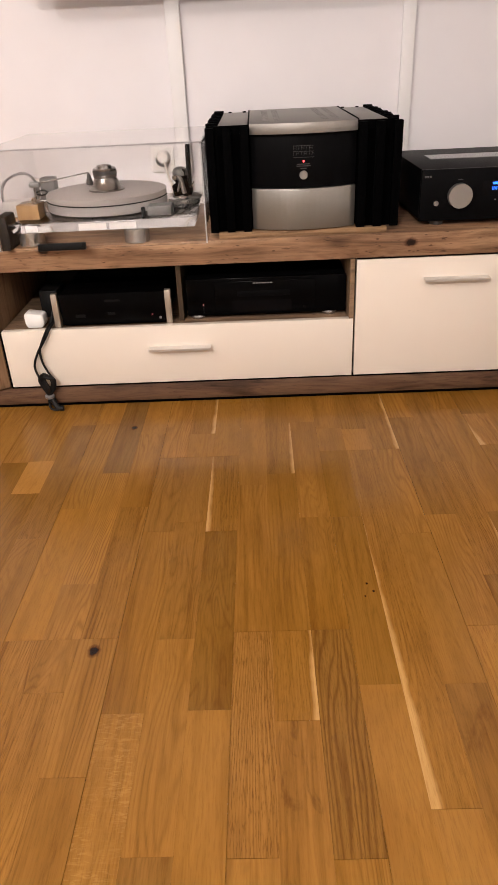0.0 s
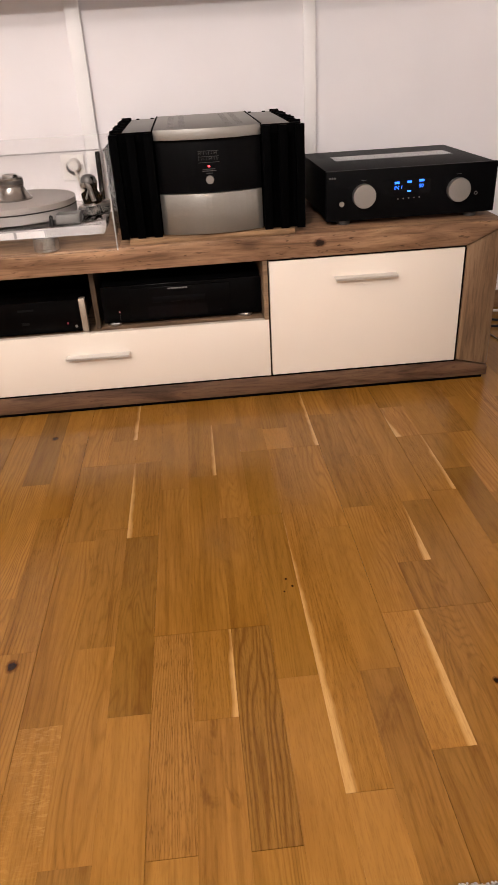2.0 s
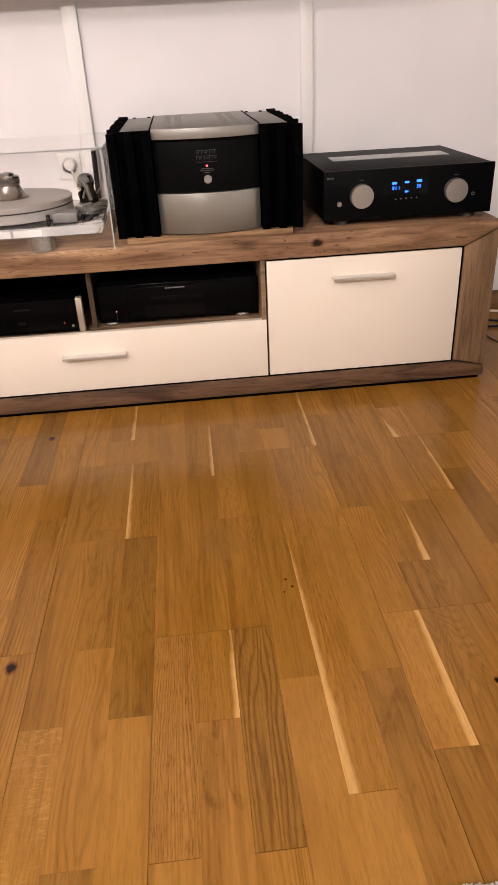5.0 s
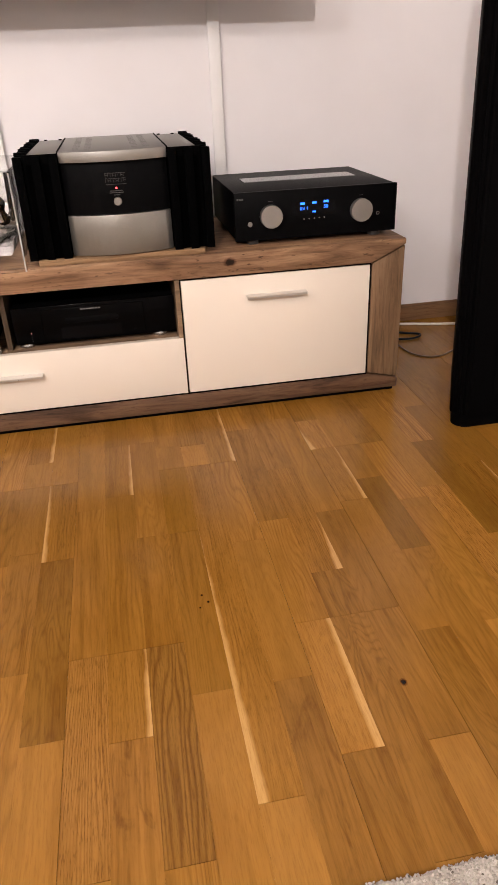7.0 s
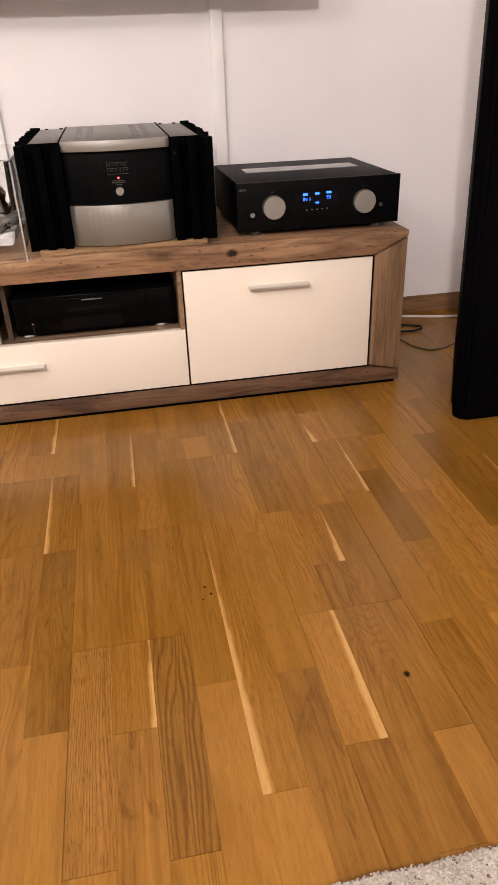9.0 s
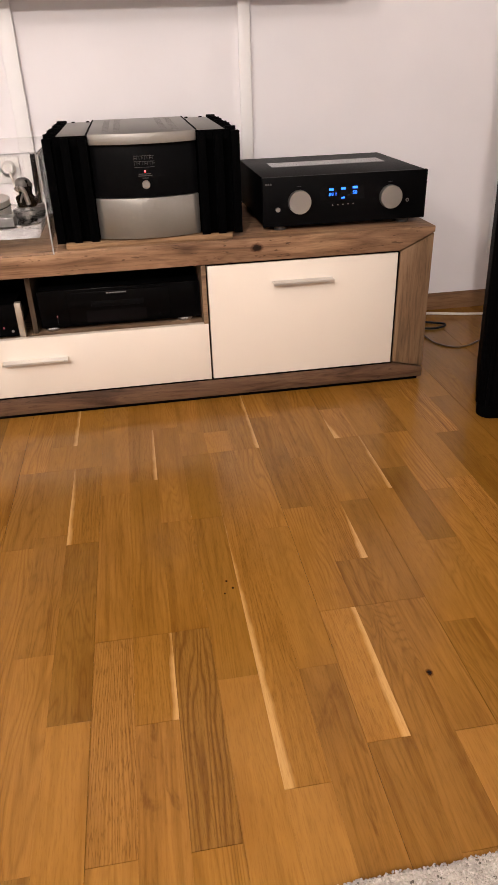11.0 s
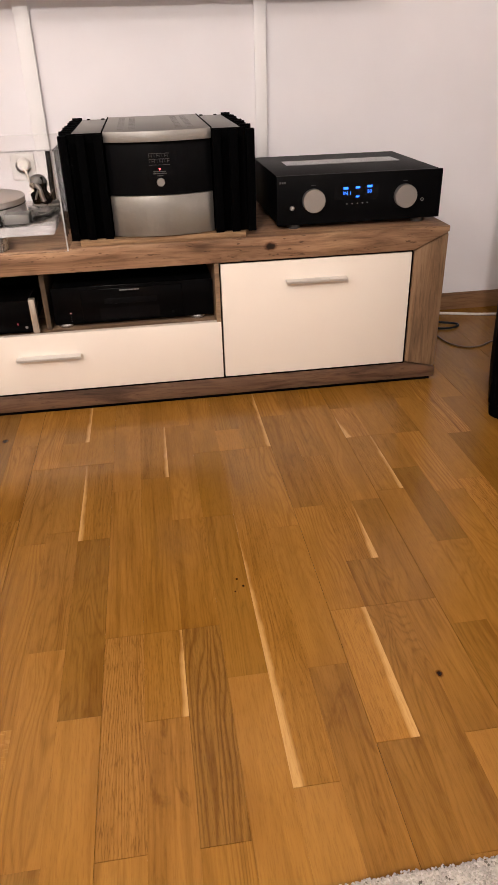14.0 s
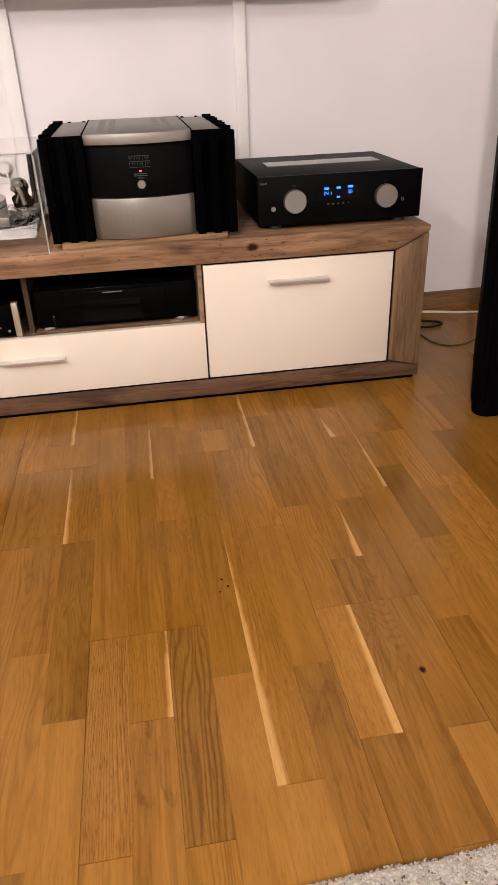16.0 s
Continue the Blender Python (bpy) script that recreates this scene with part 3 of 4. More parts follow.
for x0, x1, out in ((AL, IL, -1), (IR, AR, 1)):
    inner, outer = (x1, x0) if out < 0 else (x0, x1)
    flat = sorted((inner, inner + out * 0.074))
    part("shoulder", boxed(flat[0] + 0.002, flat[1] - 0.002, 0.0145, AD - 0.02, AT - 0.02, AT - 0.003, bevel=0.001), M_ALU_TOP, amp, "flat aluminium shoulder plate")
    seam = sorted((inner - out * 0.0008, inner + out * 0.0022))
    part("seam", boxed(seam[0], seam[1], 0.012, AD - 0.022, AT - 0.006, AT + 0.0022), M_SINK, amp, "black seam beside the cover")
    edge = sorted((inner + out * 0.002, inner + out * 0.072))
    part("shoulder_edge", boxed(edge[0], edge[1], 0.009, 0.0144, AT - 0.014, AT - 0.0012), M_SINK, amp)
    for k in (0, 2):                        # screw heads at the back of the flat plate
        a = inner + out * (0.014 + k * 0.020)
        part("screw_head", turned((a, AD - 0.034, AT - 0.004), [(0.005, 0), (0.005, 0.003), (0.004, 0.004)], 16), M_SINK, amp)
    body = sorted((inner + out * 0.0015, inner + out * 0.073))
    part("heatsink_core", boxed(body[0], body[1], 0.008, AD - 0.015, AB, AT - 0.021), M_SINK, amp)
    for k in range(5):                      # upright ribs across the front
        a, b = sorted((inner + out * (0.0010 + k * 0.0198), inner + out * (0.0203 + k * 0.0198)))
        part("front_rib", boxed(a, b, 0.008 if k % 2 else -0.006, 0.0142, AB - 0.002, AT - (0.0015 if k % 2 else 0.004), bevel=0.0005), M_SINK, amp)
    for k in range(18):                     # fins along the side
        y = 0.018 + k * 0.0255
        a, b = sorted((inner + out * 0.0725, outer - out * (0.0 if k % 3 else 0.006)))
        part("fin", boxed(a, b, y, y + 0.009, AB, AT + (0.0025 if k % 2 else -0.001), bevel=0.0012), M_SINK, amp)
for fx in (-0.27, 0.01):
    for fy in (0.06, 0.40):
        part("foot", turned((fx, fy, 0.4479), [(0.02, 0), (0.02, AB - 0.4479 + 0.003)], 20), M_RUBBER, amp)
yf = 0.018 - 0.028
part("standby_button", turned((-0.131, yf, 0.574), [(0.0096, 0.002), (0.0096, -0.003), (0.0085, -0.0045)], 28, 1), M_SILVER, amp, "round silver standby button")
part("led", turned((-0.131, yf, 0.6035), [(0.0022, 0.001), (0.0022, -0.0012)], 12, 1), M_RED, amp, "small red glowing LED")
marks = bmesh.new()
for r, zz in enumerate((0.6285, 0.6165)):          # two rows of outlined strokes, as plain shapes
    for k in range(8):
        x = -0.154 + k * 0.006
        box(marks, x, x + 0.0048, yf - 0.0003, yf + 0.001, zz + 0.0075, zz + 0.0084)
        box(marks, x, x + 0.0007, yf - 0.0003, yf + 0.001, zz, zz + 0.0075)
        if k % 3 == r:
            box(marks, x, x + 0.0048, yf - 0.0003, yf + 0.001, zz + 0.003, zz + 0.0038)
box(marks, -0.1545, -0.1065, yf - 0.0003, yf + 0.001, 0.6115, 0.6122)
part("logo_marks", marks, M_FAINT2, amp, "thin grey outlined marks")
marks = bmesh.new()
for x0, x1, z in ((-0.146, -0.117, 0.5965), (-0.147, -0.115, 0.5925), (-0.138, -0.124, 0.5875)):
    box(marks, x0, x1, yf - 0.0003, yf + 0.001, z, z + 0.0016)
part("caption_bars", marks, M_FAINT2, amp)

amp.location, amp.scale = Vector((-0.239, -1.69, 0.816)) + (amp.location - Vector((-0.239, -1.69, 0.816))) * 1.011, (1.011,) * 3

slab = thing("amplifier_board", (-0.131, 0.24, TOP), "pale oak board lying under the power amplifier", "wooden board")
part("board", boxed(-0.336, 0.071, 0.012, 0.47, TOP, 0.4455, bevel=0.001), M_SLAB, slab)

# ---- integrated amplifier with blue display ----
VL, VR, VB, VT, VF, VD = 0.156, 0.588, 0.4445, 0.5635, 0.052, 0.445
avm = thing("integrated_amplifier", ((VL + VR) / 2, 0.24, TOP), "black integrated amplifier with silver knobs and blue display", "amplifier")
part("housing", boxed(VL + 0.003, VR - 0.003, VF + 0.012, VD, VB + 0.001, VT - 0.001, bevel=0.002), M_BLACK, avm)
face = part("front_panel", boxed(VL, VR, VF, VF + 0.0118, VB, VT, bevel=0.0018), M_BLACK, avm)
part("glass_strip", boxed(0.216, 0.535, 0.235, 0.315, VT - 0.002, VT + 0.0006), M_GLASS, avm, "smoked glass window let into the lid")
for fx in (VL + 0.05, VR - 0.05):
    for fy in (VF + 0.03, VD - 0.05):
        part("foot", turned((fx, fy, TOP), [(0.016, 0), (0.017, 0.003), (0.017, VB - TOP + 0.002)], 24), M_DARKGREY if fy < 0.2 else M_RUBBER, avm)
for kx in (0.2495, 0.4895):
    part("knob", turned((kx, VF, 0.503), [(0.0255, 0.002), (0.0285, 0.0005), (0.0285, -0.0152), (0.0279, -0.0163)], 56, 1), M_SILVER, avm, "large satin silver knob")
    part("knob_caption", boxed(kx - 0.006, kx + 0.006, VF - 0.0003, VF + 0.001, 0.5385, 0.5395), M_DIM, avm)
part("power_button", turned((0.195, VF, 0.486), [(0.0062, 0.001), (0.0062, -0.002), (0.0055, -0.003)], 24, 1), M_SILVER, avm, "small round silver button")
part("headphone_jack", turned((0.5375, VF, 0.491), [(0.0042, 0.001), (0.0042, -0.001), (0.003, -0.001), (0.003, 0.0005)], 20, 1), M_SILVER, avm)
part("display", boxed(0.303, 0.420, VF - 0.0006, VF + 0.001, 0.500, 0.5335), M_SCREEN, avm, "black display window with blue signs")
yd = VF - 0.0009
for x0, x1, z0, z1 in ((0.3275, 0.3395, 0.5250, 0.5305), (0.3595, 0.3705, 0.5262, 0.5312), (0.3895, 0.4025, 0.5275, 0.5330), (0.3605, 0.3695, 0.5045, 0.5085)):
    part("sign_bar", boxed(x0, x1, yd, yd + 0.0002, z0, z1), M_BLUE, avm)
lettering("input_sign", "IN 1", 0.0120, (0.3270, yd, 0.5120), M_BLUE, avm)
lettering("volume_sign", "50", 0.0120, (0.3895, yd, 0.5140), M_BLUE, avm)
dots = bmesh.new()
for k in range(5):
    lathe(dots, (0.338 + k * 0.0135, VF, 0.4895 + k * 0.0003), [(0.0016, 0.001), (0.0016, -0.0012)], 10, 1)
part("menu_buttons", dots, M_SILVER, avm)
marks = bmesh.new()
for k in range(3):
    box(marks, 0.163 + k * 0.006, 0.1675 + k * 0.006, VF - 0.0003, VF + 0.001, 0.5455, 0.5500)
part("logo_marks", marks, M_FAINT2, avm)

# ---- devices in the niche ----
SH = 0.2145
streamer = thing("stereo_receiver", (-0.625, 0.16, SH), "black audio component with champagne aluminium side cheeks in the niche", "audio component")
part("housing", boxed(-0.762, -0.488, 0.036, 0.32, SH + 0.008, SH + 0.086, bevel=0.001), M_GLOSS, streamer)
part("front_glass", boxed(-0.762, -0.488, 0.030, 0.0355, SH + 0.006, SH + 0.088, bevel=0.0008), M_GLOSS, streamer)
for x0 in (-0.782, -0.4875):
    part("side_cheek", boxed(x0, x0 + 0.0155, 0.024, 0.042, SH + 0.002, SH + 0.092, bevel=0.0015), M_ALU_Z, streamer, "champagne aluminium side cheek")
for fx in (-0.74, -0.51):
    for fy in (0.06, 0.28):
        part("foot", turned((fx, fy, SH), [(0.014, 0), (0.014, 0.009)], 16), M_RUBBER, streamer)
part("led", boxed(-0.5255, -0.5220, 0.0292, 0.0301, SH + 0.026, SH + 0.031), M_REDDIM, streamer)
part("button", turned((-0.503, 0.030, SH + 0.019), [(0.0035, 0), (0.0035, -0.0015)], 16, 1), M_SILVER, streamer)
for x0, x1, z0, z1 in ((-0.645, -0.605, 0.066, 0.071), (-0.725, -0.700, 0.026, 0.034), (-0.640, -0.622, 0.030, 0.037)):
    part("printed_bar", boxed(x0, x1, 0.0294, 0.0301, SH + z0, SH + z1), M_FAINT, streamer)

player = thing("disc_player", (-0.235, 0.2, SH), "wide black disc player on round feet in the niche", "disc player")
part("housing", boxed(-0.432, -0.0185, 0.064, 0.40, SH + 0.012, SH + 0.106, bevel=0.003), M_BLACK, player)
part("front_panel", boxed(-0.434, -0.0175, 0.052, 0.0635, SH + 0.010, SH + 0.108, bevel=0.004), M_GLOSS, player)
part("centre_panel", boxed(-0.360, -0.098, 0.047, 0.0525, SH + 0.016, SH + 0.100, bevel=0.003), M_GLOSS, player)
part("disc_tray", boxed(-0.300, -0.165, 0.0455, 0.0475, SH + 0.060, SH + 0.074, bevel=0.0008), M_BLACK, player)
part("display", boxed(-0.315, -0.160, 0.0455, 0.0475, SH + 0.020, SH + 0.050), M_SCREEN, player)
for k in range(7):
    part("logo_bar", boxed(-0.2590 + k * 0.0074, -0.2530 + k * 0.0074, 0.0462, 0.0475, SH + 0.0930, SH + 0.0960), M_LOGO, player)
for fx in (-0.408, -0.06):
    part("foot", turned((fx, 0.075, SH), [(0.019, 0), (0.021, 0.003), (0.021, 0.007), (0.018, 0.0125)], 28), M_CHROME, player)
    part("foot", turned((fx, 0.36, SH), [(0.02, 0), (0.02, 0.0125)], 20), M_RUBBER, player)
part("led", turned((-0.3905, 0.052, SH + 0.040), [(0.0012, 0), (0.0012, -0.001)], 10, 1), M_STAND, player)
for k in range(3):
    part("indicator", boxed(-0.3915, -0.3895, 0.0515, 0.0525, SH + 0.030 - k * 0.006, SH + 0.0312 - k * 0.006), M_DIM, player)
part("button", turned((-0.125, 0.047, SH + 0.027), [(0.004, 0), (0.004, -0.0015)], 16, 1), M_BLACK, player)

# white rounded plug adapter and black leads in the niche
puck = thing("plug_adapter", (-0.838, 0.05, SH), "rounded white plastic plug adapter standing in the niche", "plug adapter")
egg = prismed([(-0.863, SH + 0.012), (-0.857, SH), (-0.820, SH), (-0.812, SH + 0.010), (-0.812, SH + 0.032), (-0.818, SH + 0.037), (-0.856, SH + 0.043), (-0.864, SH + 0.037)], 0.032, 0.072, 1, 0.005)
part("shell", egg, M_PLASTIC, puck)
lead = thing("power_lead", (-0.815, -0.012, 0.02), "bundled black power lead hanging out of the niche", "cable")
part("cord", tubed([(-0.788, 0.10, 0.232), (-0.786, 0.03, 0.231), (-0.789, -0.004, 0.226), (-0.806, -0.010, 0.198), (-0.832, -0.010, 0.160), (-0.846, -0.010, 0.125), (-0.838, -0.014, 0.092), (-0.822, -0.016, 0.062), (-0.818, -0.016, 0.036)], 0.0032), M_RUBBER, lead)
part("cord", tubed([(-0.796, 0.10, 0.230), (-0.795, 0.03, 0.229), (-0.797, -0.003, 0.224), (-0.812, -0.010, 0.196), (-0.824, -0.009, 0.168), (-0.823, -0.010, 0.135), (-0.812, -0.012, 0.106), (-0.800, -0.014, 0.083), (-0.812, -0.014, 0.055)], 0.0030), M_RUBBER, lead)
for k in range(4):
    o = k * 0.005
    part("loop", tubed([(-0.835 + o, -0.020 - 0.002 * k, 0.098), (-0.820 + o, -0.024, 0.108 - o), (-0.806 + o * 0.6, -0.022, 0.090), (-0.808 + o * 0.5, -0.020, 0.066), (-0.818, -0.020, 0.045), (-0.828 + o, -0.022, 0.062), (-0.838 + o, -0.020, 0.085), (-0.835 + o, -0.020 - 0.002 * k, 0.098)], 0.0036), M_RUBBER, lead)
part("cable_tie", turned((-0.819, -0.019, 0.036), [(0.011, 0), (0.0125, 0.002), (0.0125, 0.007), (0.011, 0.009)], 20), M_GREY, lead, "grey cable tie")
part("cord_tail", tubed([(-0.822, -0.018, 0.040), (-0.823, -0.020, 0.018), (-0.818, -0.026, 0.006), (-0.800, -0.030, 0.005), (-0.790, -0.024, 0.006)], 0.0036), M_RUBBER, lead)
part("plug", tubed([(-0.812, -0.020, 0.034), (-0.806, -0.026, 0.020), (-0.796, -0.030, 0.010), (-0.784, -0.030, 0.009)], 0.0075), M_RUBBER, lead)
dark = thing("power_brick", (-0.80, 0.14, SH), "black mains adapter with leads in the back of the niche", "power adapter")
part("shell", boxed(-0.842, -0.792, 0.12, 0.20, SH, SH + 0.075, bevel=0.005), M_RUBBER, dark)
part("cord", tubed([(-0.80, 0.12, SH + 0.05), (-0.790, 0.06, SH + 0.042), (-0.792, 0.03, SH + 0.020), (-0.797, 0.025, SH + 0.006)], 0.004), M_RUBBER, dark)

# ---- turntable ----
PX, PY, PZ = -0.631, 0.185, 0.5310
deck = thing("turntable", (-0.62, 0.18, TOP), "clear acrylic turntable with frosted platter and steel clamp", "turntable")
PB, PT = 0.467, 0.489
part("plinth", boxed(-0.834, -0.392, 0.0, 0.36, PB, PT, bevel=0.0015), M_PLINTH, deck, "thick clear acrylic plinth").visible_shadow = False
for fx, fy in ((-0.538, 0.024), (-0.800, 0.034), (-0.62, 0.33)):
    part("foot", turned((fx, fy, TOP), [(0.026, 0), (0.031, 0.002), (0.031, PB - TOP - 0.003), (0.028, PB - TOP - 0.0003)], 40), M_CHROME, deck, "turned polished steel foot")
# white strips that paint the reflections seen in the plinth's edge
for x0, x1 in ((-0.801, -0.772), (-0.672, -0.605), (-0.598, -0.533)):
    part("frosted_edge", boxed(x0, x1, -0.0014, -0.0002, PB + 0.002, PT - 0.005), M_EDGEREFLECT, deck, "white strip painting a reflection on the plinth edge")
part("bearing", turned((PX, PY, PT), [(0.05, 0), (0.05, 0.003)], 40), M_CHROME, deck)
part("platter", turned((PX, PY, PT + 0.003), [(0.152, 0), (0.154, 0.0015), (0.154, 0.0215), (0.153, 0.0222)], 96), M_FROST, deck, "thick frosted acrylic platter").visible_shadow = False
part("record_mat", turned((PX, PY, PT + 0.0256), [(0.1548, 0), (0.1548, 0.0018)], 96), M_RUBBER, deck, "thin dark mat edge")
part("upper_platter", turned((PX, PY, PT + 0.0278), [(0.1535, 0), (0.1545, 0.001), (0.1545, 0.0134), (0.1532, 0.0142)], 96), M_DISC, deck, "frosted grey acrylic upper disc")
clamp = part("record_clamp", turned((PX + 0.001, PY, PZ + 0.0002), [(0.046, 0), (0.0465, 0.004), (0.041, 0.0075), (0.034, 0.019), (0.0295, 0.028), (0.0285, 0.031), (0.0300, 0.034), (0.0305, 0.036), (0.0305, 0.051), (0.0285, 0.0535), (0.0195, 0.0535), (0.0185, 0.060), (0.012, 0.061), (0.010, 0.058)], 64), M_STEEL, deck, "turned steel record clamp")
part("clamp_ring", turned((PX + 0.001, PY, PZ + 0.0382), [(0.0309, 0), (0.0309, 0.010)], 64), M_DARKGREY, clamp)
# wooden block with a tracking brush arm
block = part("wooden_block", boxed(-0.830, -0.776, 0.045, 0.108, PT, PT + 0.035, bevel=0.0015), M_BAMBOO, deck, "pale bamboo block")
part("post", turned((-0.783, 0.072, PT + 0.035), [(0.007, 0), (0.007, 0.012), (0.004, 0.014), (0.004, 0.040)], 20), M_CHROME, block)
part("thumb_screw", turned((-0.783, 0.058, PT + 0.044), [(0.008, -0.008), (0.008, 0.006)], 20, 1), M_CHROME, block)
part("pivot", boxed(-0.795, -0.768, 0.064, 0.080, PT + 0.072, PT + 0.084, bevel=0.003), M_GREY, block)
part("wire_clip", tubed([(-0.780, 0.070, PT + 0.060), (-0.762, 0.066, PT + 0.066), (-0.752, 0.066, PT + 0.060), (-0.764, 0.068, PT + 0.054), (-0.780, 0.070, PT + 0.056)], 0.0018), M_RUBBER, block)
part("brush_rod", tubed([(-0.790, 0.072, PT + 0.079), (-0.72, 0.085, PT + 0.088), (-0.660, 0.10, PT + 0.096), (-0.653, 0.10, PT + 0.094)], 0.0016), M_CHROME, block)
part("brush", turned((-0.653, 0.10, PT + 0.068), [(0.008, 0), (0.0085, 0.006), (0.005, 0.020), (0.003, 0.026)], 16), M_DARKGREY, block)
# tonearm
ax, ay = -0.434, 0.215
arm = part("tonearm_base", turned((ax, ay, PT), [(0.042, 0), (0.042, 0.010), (0.036, 0.013), (0.030, 0.014), (0.030, 0.020)], 44), M_CHROME, deck, "round chrome tonearm base")
part("pillar", boxed(ax - 0.018, ax + 0.012, ay - 0.014, ay + 0.016, PT + 0.014, PT + 0.066, bevel=0.004), M_SINK, arm)
part("yoke", prismed([(ax - 0.022, PT + 0.018), (ax + 0.022, PT + 0.016), (ax + 0.028, PT + 0.034), (ax + 0.012, PT + 0.052), (ax + 0.010, PT + 0.084), (ax - 0.012, PT + 0.084), (ax - 0.014, PT + 0.050), (ax - 0.027, PT + 0.044)], ay - 0.030, ay - 0.012, 1, 0.003), M_SINK, arm)
part("pivot_cap", turned((ax - 0.004, ay - 0.014, PT + 0.068), [(0.020, 0), (0.020, 0.008), (0.017, 0.015), (0.009, 0.020)], 32), M_MIDGREY, arm, "grey domed bearing cap")
part("bearing_arm", tubed([(ax - 0.012, ay - 0.034, PT + 0.066), (ax - 0.002, ay - 0.036, PT + 0.060), (ax + 0.002, ay - 0.036, PT + 0.042), (ax + 0.006, ay - 0.036, PT + 0.026)], 0.006), M_SILVER, arm, "curved silver bearing arm")
part("side_weight", turned((ax - 0.016, ay - 0.040, PT + 0.066), [(0.006, 0.006), (0.007, 0.004), (0.007, -0.004), (0.005, -0.006)], 20, 1), M_CHROME, arm)
part("counterweight", turned((ax - 0.006, ay + 0.02, PT + 0.060), [(0.017, -0.02), (0.018, -0.018), (0.018, 0.018), (0.017, 0.02)], 32, 1), M_RUBBER, arm)
part("arm_tube", tubed([(ax - 0.006, ay + 0.05, PT + 0.060), (ax - 0.004, ay - 0.03, PT + 0.056), (ax - 0.003, ay - 0.11, PT + 0.044)], 0.0024), M_MIDGREY, arm)
part("lift_lever", tubed([(ax + 0.012, ay - 0.02, PT + 0.030), (ax + 0.024, ay - 0.03, PT + 0.042), (ax + 0.032, ay - 0.03, PT + 0.054)], 0.0018), M_CHROME, arm)
part("arm_rest", turned((ax + 0.028, ay - 0.015, PT + 0.010), [(0.018, 0), (0.020, 0.003), (0.020, 0.008), (0.012, 0.012)], 24), M_DARKGREY, arm)
part("weight_box", boxed(-0.508, -0.450, 0.035, 0.085, PT, PT + 0.022, bevel=0.002), M_MIDGREY, deck, "small grey metal block")
part("stop_pin", turned((-0.517, 0.03, PT), [(0.005, 0), (0.005, 0.020), (0.003, 0.023)], 16), M_RUBBER, deck)

# clear dust cover over the turntable
cov = thing("dust_cover", (-0.612, 0.17, TOP), "clear acrylic dust cover standing over the turntable", "dust cover")
KL, KR, KF, KB, KT = -0.864, -0.362, -0.028, 0.372, 0.654
th = 0.003
panes = {"front_pane": (KL, KR, KF, KF + th, TOP + 0.0005, KT), "back_pane": (KL, KR, KB - th, KB, TOP + 0.0005, KT),
         "side_pane": (KL, KL + th, KF + th + 0.0004, KB - th - 0.0004, TOP + 0.0005, KT), "side_pane_": (KR - th, KR, KF + th + 0.0004, KB - th - 0.0004, TOP + 0.0005, KT),
         "top_pane": (KL + 0.001, KR - 0.001, KF + 0.001, KB - 0.001, KT + 0.0004, KT + 0.0004 + th)}
for name, dims in panes.items():
    pane = part(name.rstrip("_"), boxed(*dims), M_CLEARTOP if name == "top_pane" else M_CLEAR, cov)
    pane.visible_shadow = False
# thin pale strips paint the glint that light gives the cover's edges
for x0, x1, y0, y1, z0, z1 in ((KL, KR, KF - 0.0006, KF + 0.0005, KT + 0.0008, KT + 0.0034),
                               (KR - 0.0005, KR + 0.0006, KF + 0.001, KB - 0.001, KT + 0.0008, KT + 0.0034), (KR - 0.003, KR + 0.0004, KF - 0.0007, KF - 0.0001, TOP + 0.001, KT - 0.0015),
                               (KL - 0.0004, KL + 0.003, KF - 0.0007, KF - 0.0001, TOP + 0.001, KT - 0.0015)):
    seam = part("bright_edge", boxed(x0, x1, y0, y1, z0, z1), M_EDGEGLINT, cov, "pale strip painting the glint along the acrylic edge")
    seam.visible_shadow = False
brush = thing("record_brush", (-0.71, -0.032, TOP), "slim black record brush lying on the sideboard", "record brush")
part("grip", boxed(-0.768, -0.653, -0.0415, -0.0295 - 0.0005, TOP, TOP + 0.0165, bevel=0.002), M_RUBBER, brush)
for x in (-0.764, -0.6605):
    part("end_cap", boxed(x, x + 0.0035, -0.0422, -0.0296, TOP + 0.0002, TOP + 0.0175, bevel=0.001), M_RUBBER, brush)

# motor and power strip beside the turntable
motor = thing("turntable_motor", (-0.849, 0.02, TOP), "dark grey turntable motor housing beside the acrylic plinth", "motor")
part("housing", prismed([(-0.8605, TOP), (-0.8385, TOP), (-0.8365, TOP + 0.03), (-0.8385, TOP + 0.078), (-0.8605, TOP + 0.080)], -0.022, 0.05, 1, 0.002), M_MOTOR, motor)
part("spindle", turned((-0.8365, -0.008, TOP + 0.052), [(0.009, -0.0005), (0.006, 0.007), (0.001, 0.016)], 20, 0), M_RUBBER, motor)
strip = thing("power_strip", (-0.90, 0.42, TOP), "white power strip lying behind the turntable", "power strip")
part("body", boxed(-0.99, -0.80, 0.395, 0.45, TOP, TOP + 0.045, bevel=0.006), M_PLASTIC, strip)
plug = thing("mains_plug", (-0.87, 0.42, TOP + 0.045), "grey mains plug with curved lead in a power strip", "plug")
part("body", turned((-0.885, 0.42, TOP + 0.045), [(0.020, 0), (0.020, 0.006), (0.010, 0.012), (0.007, 0.034)], 24), M_GREY, plug)
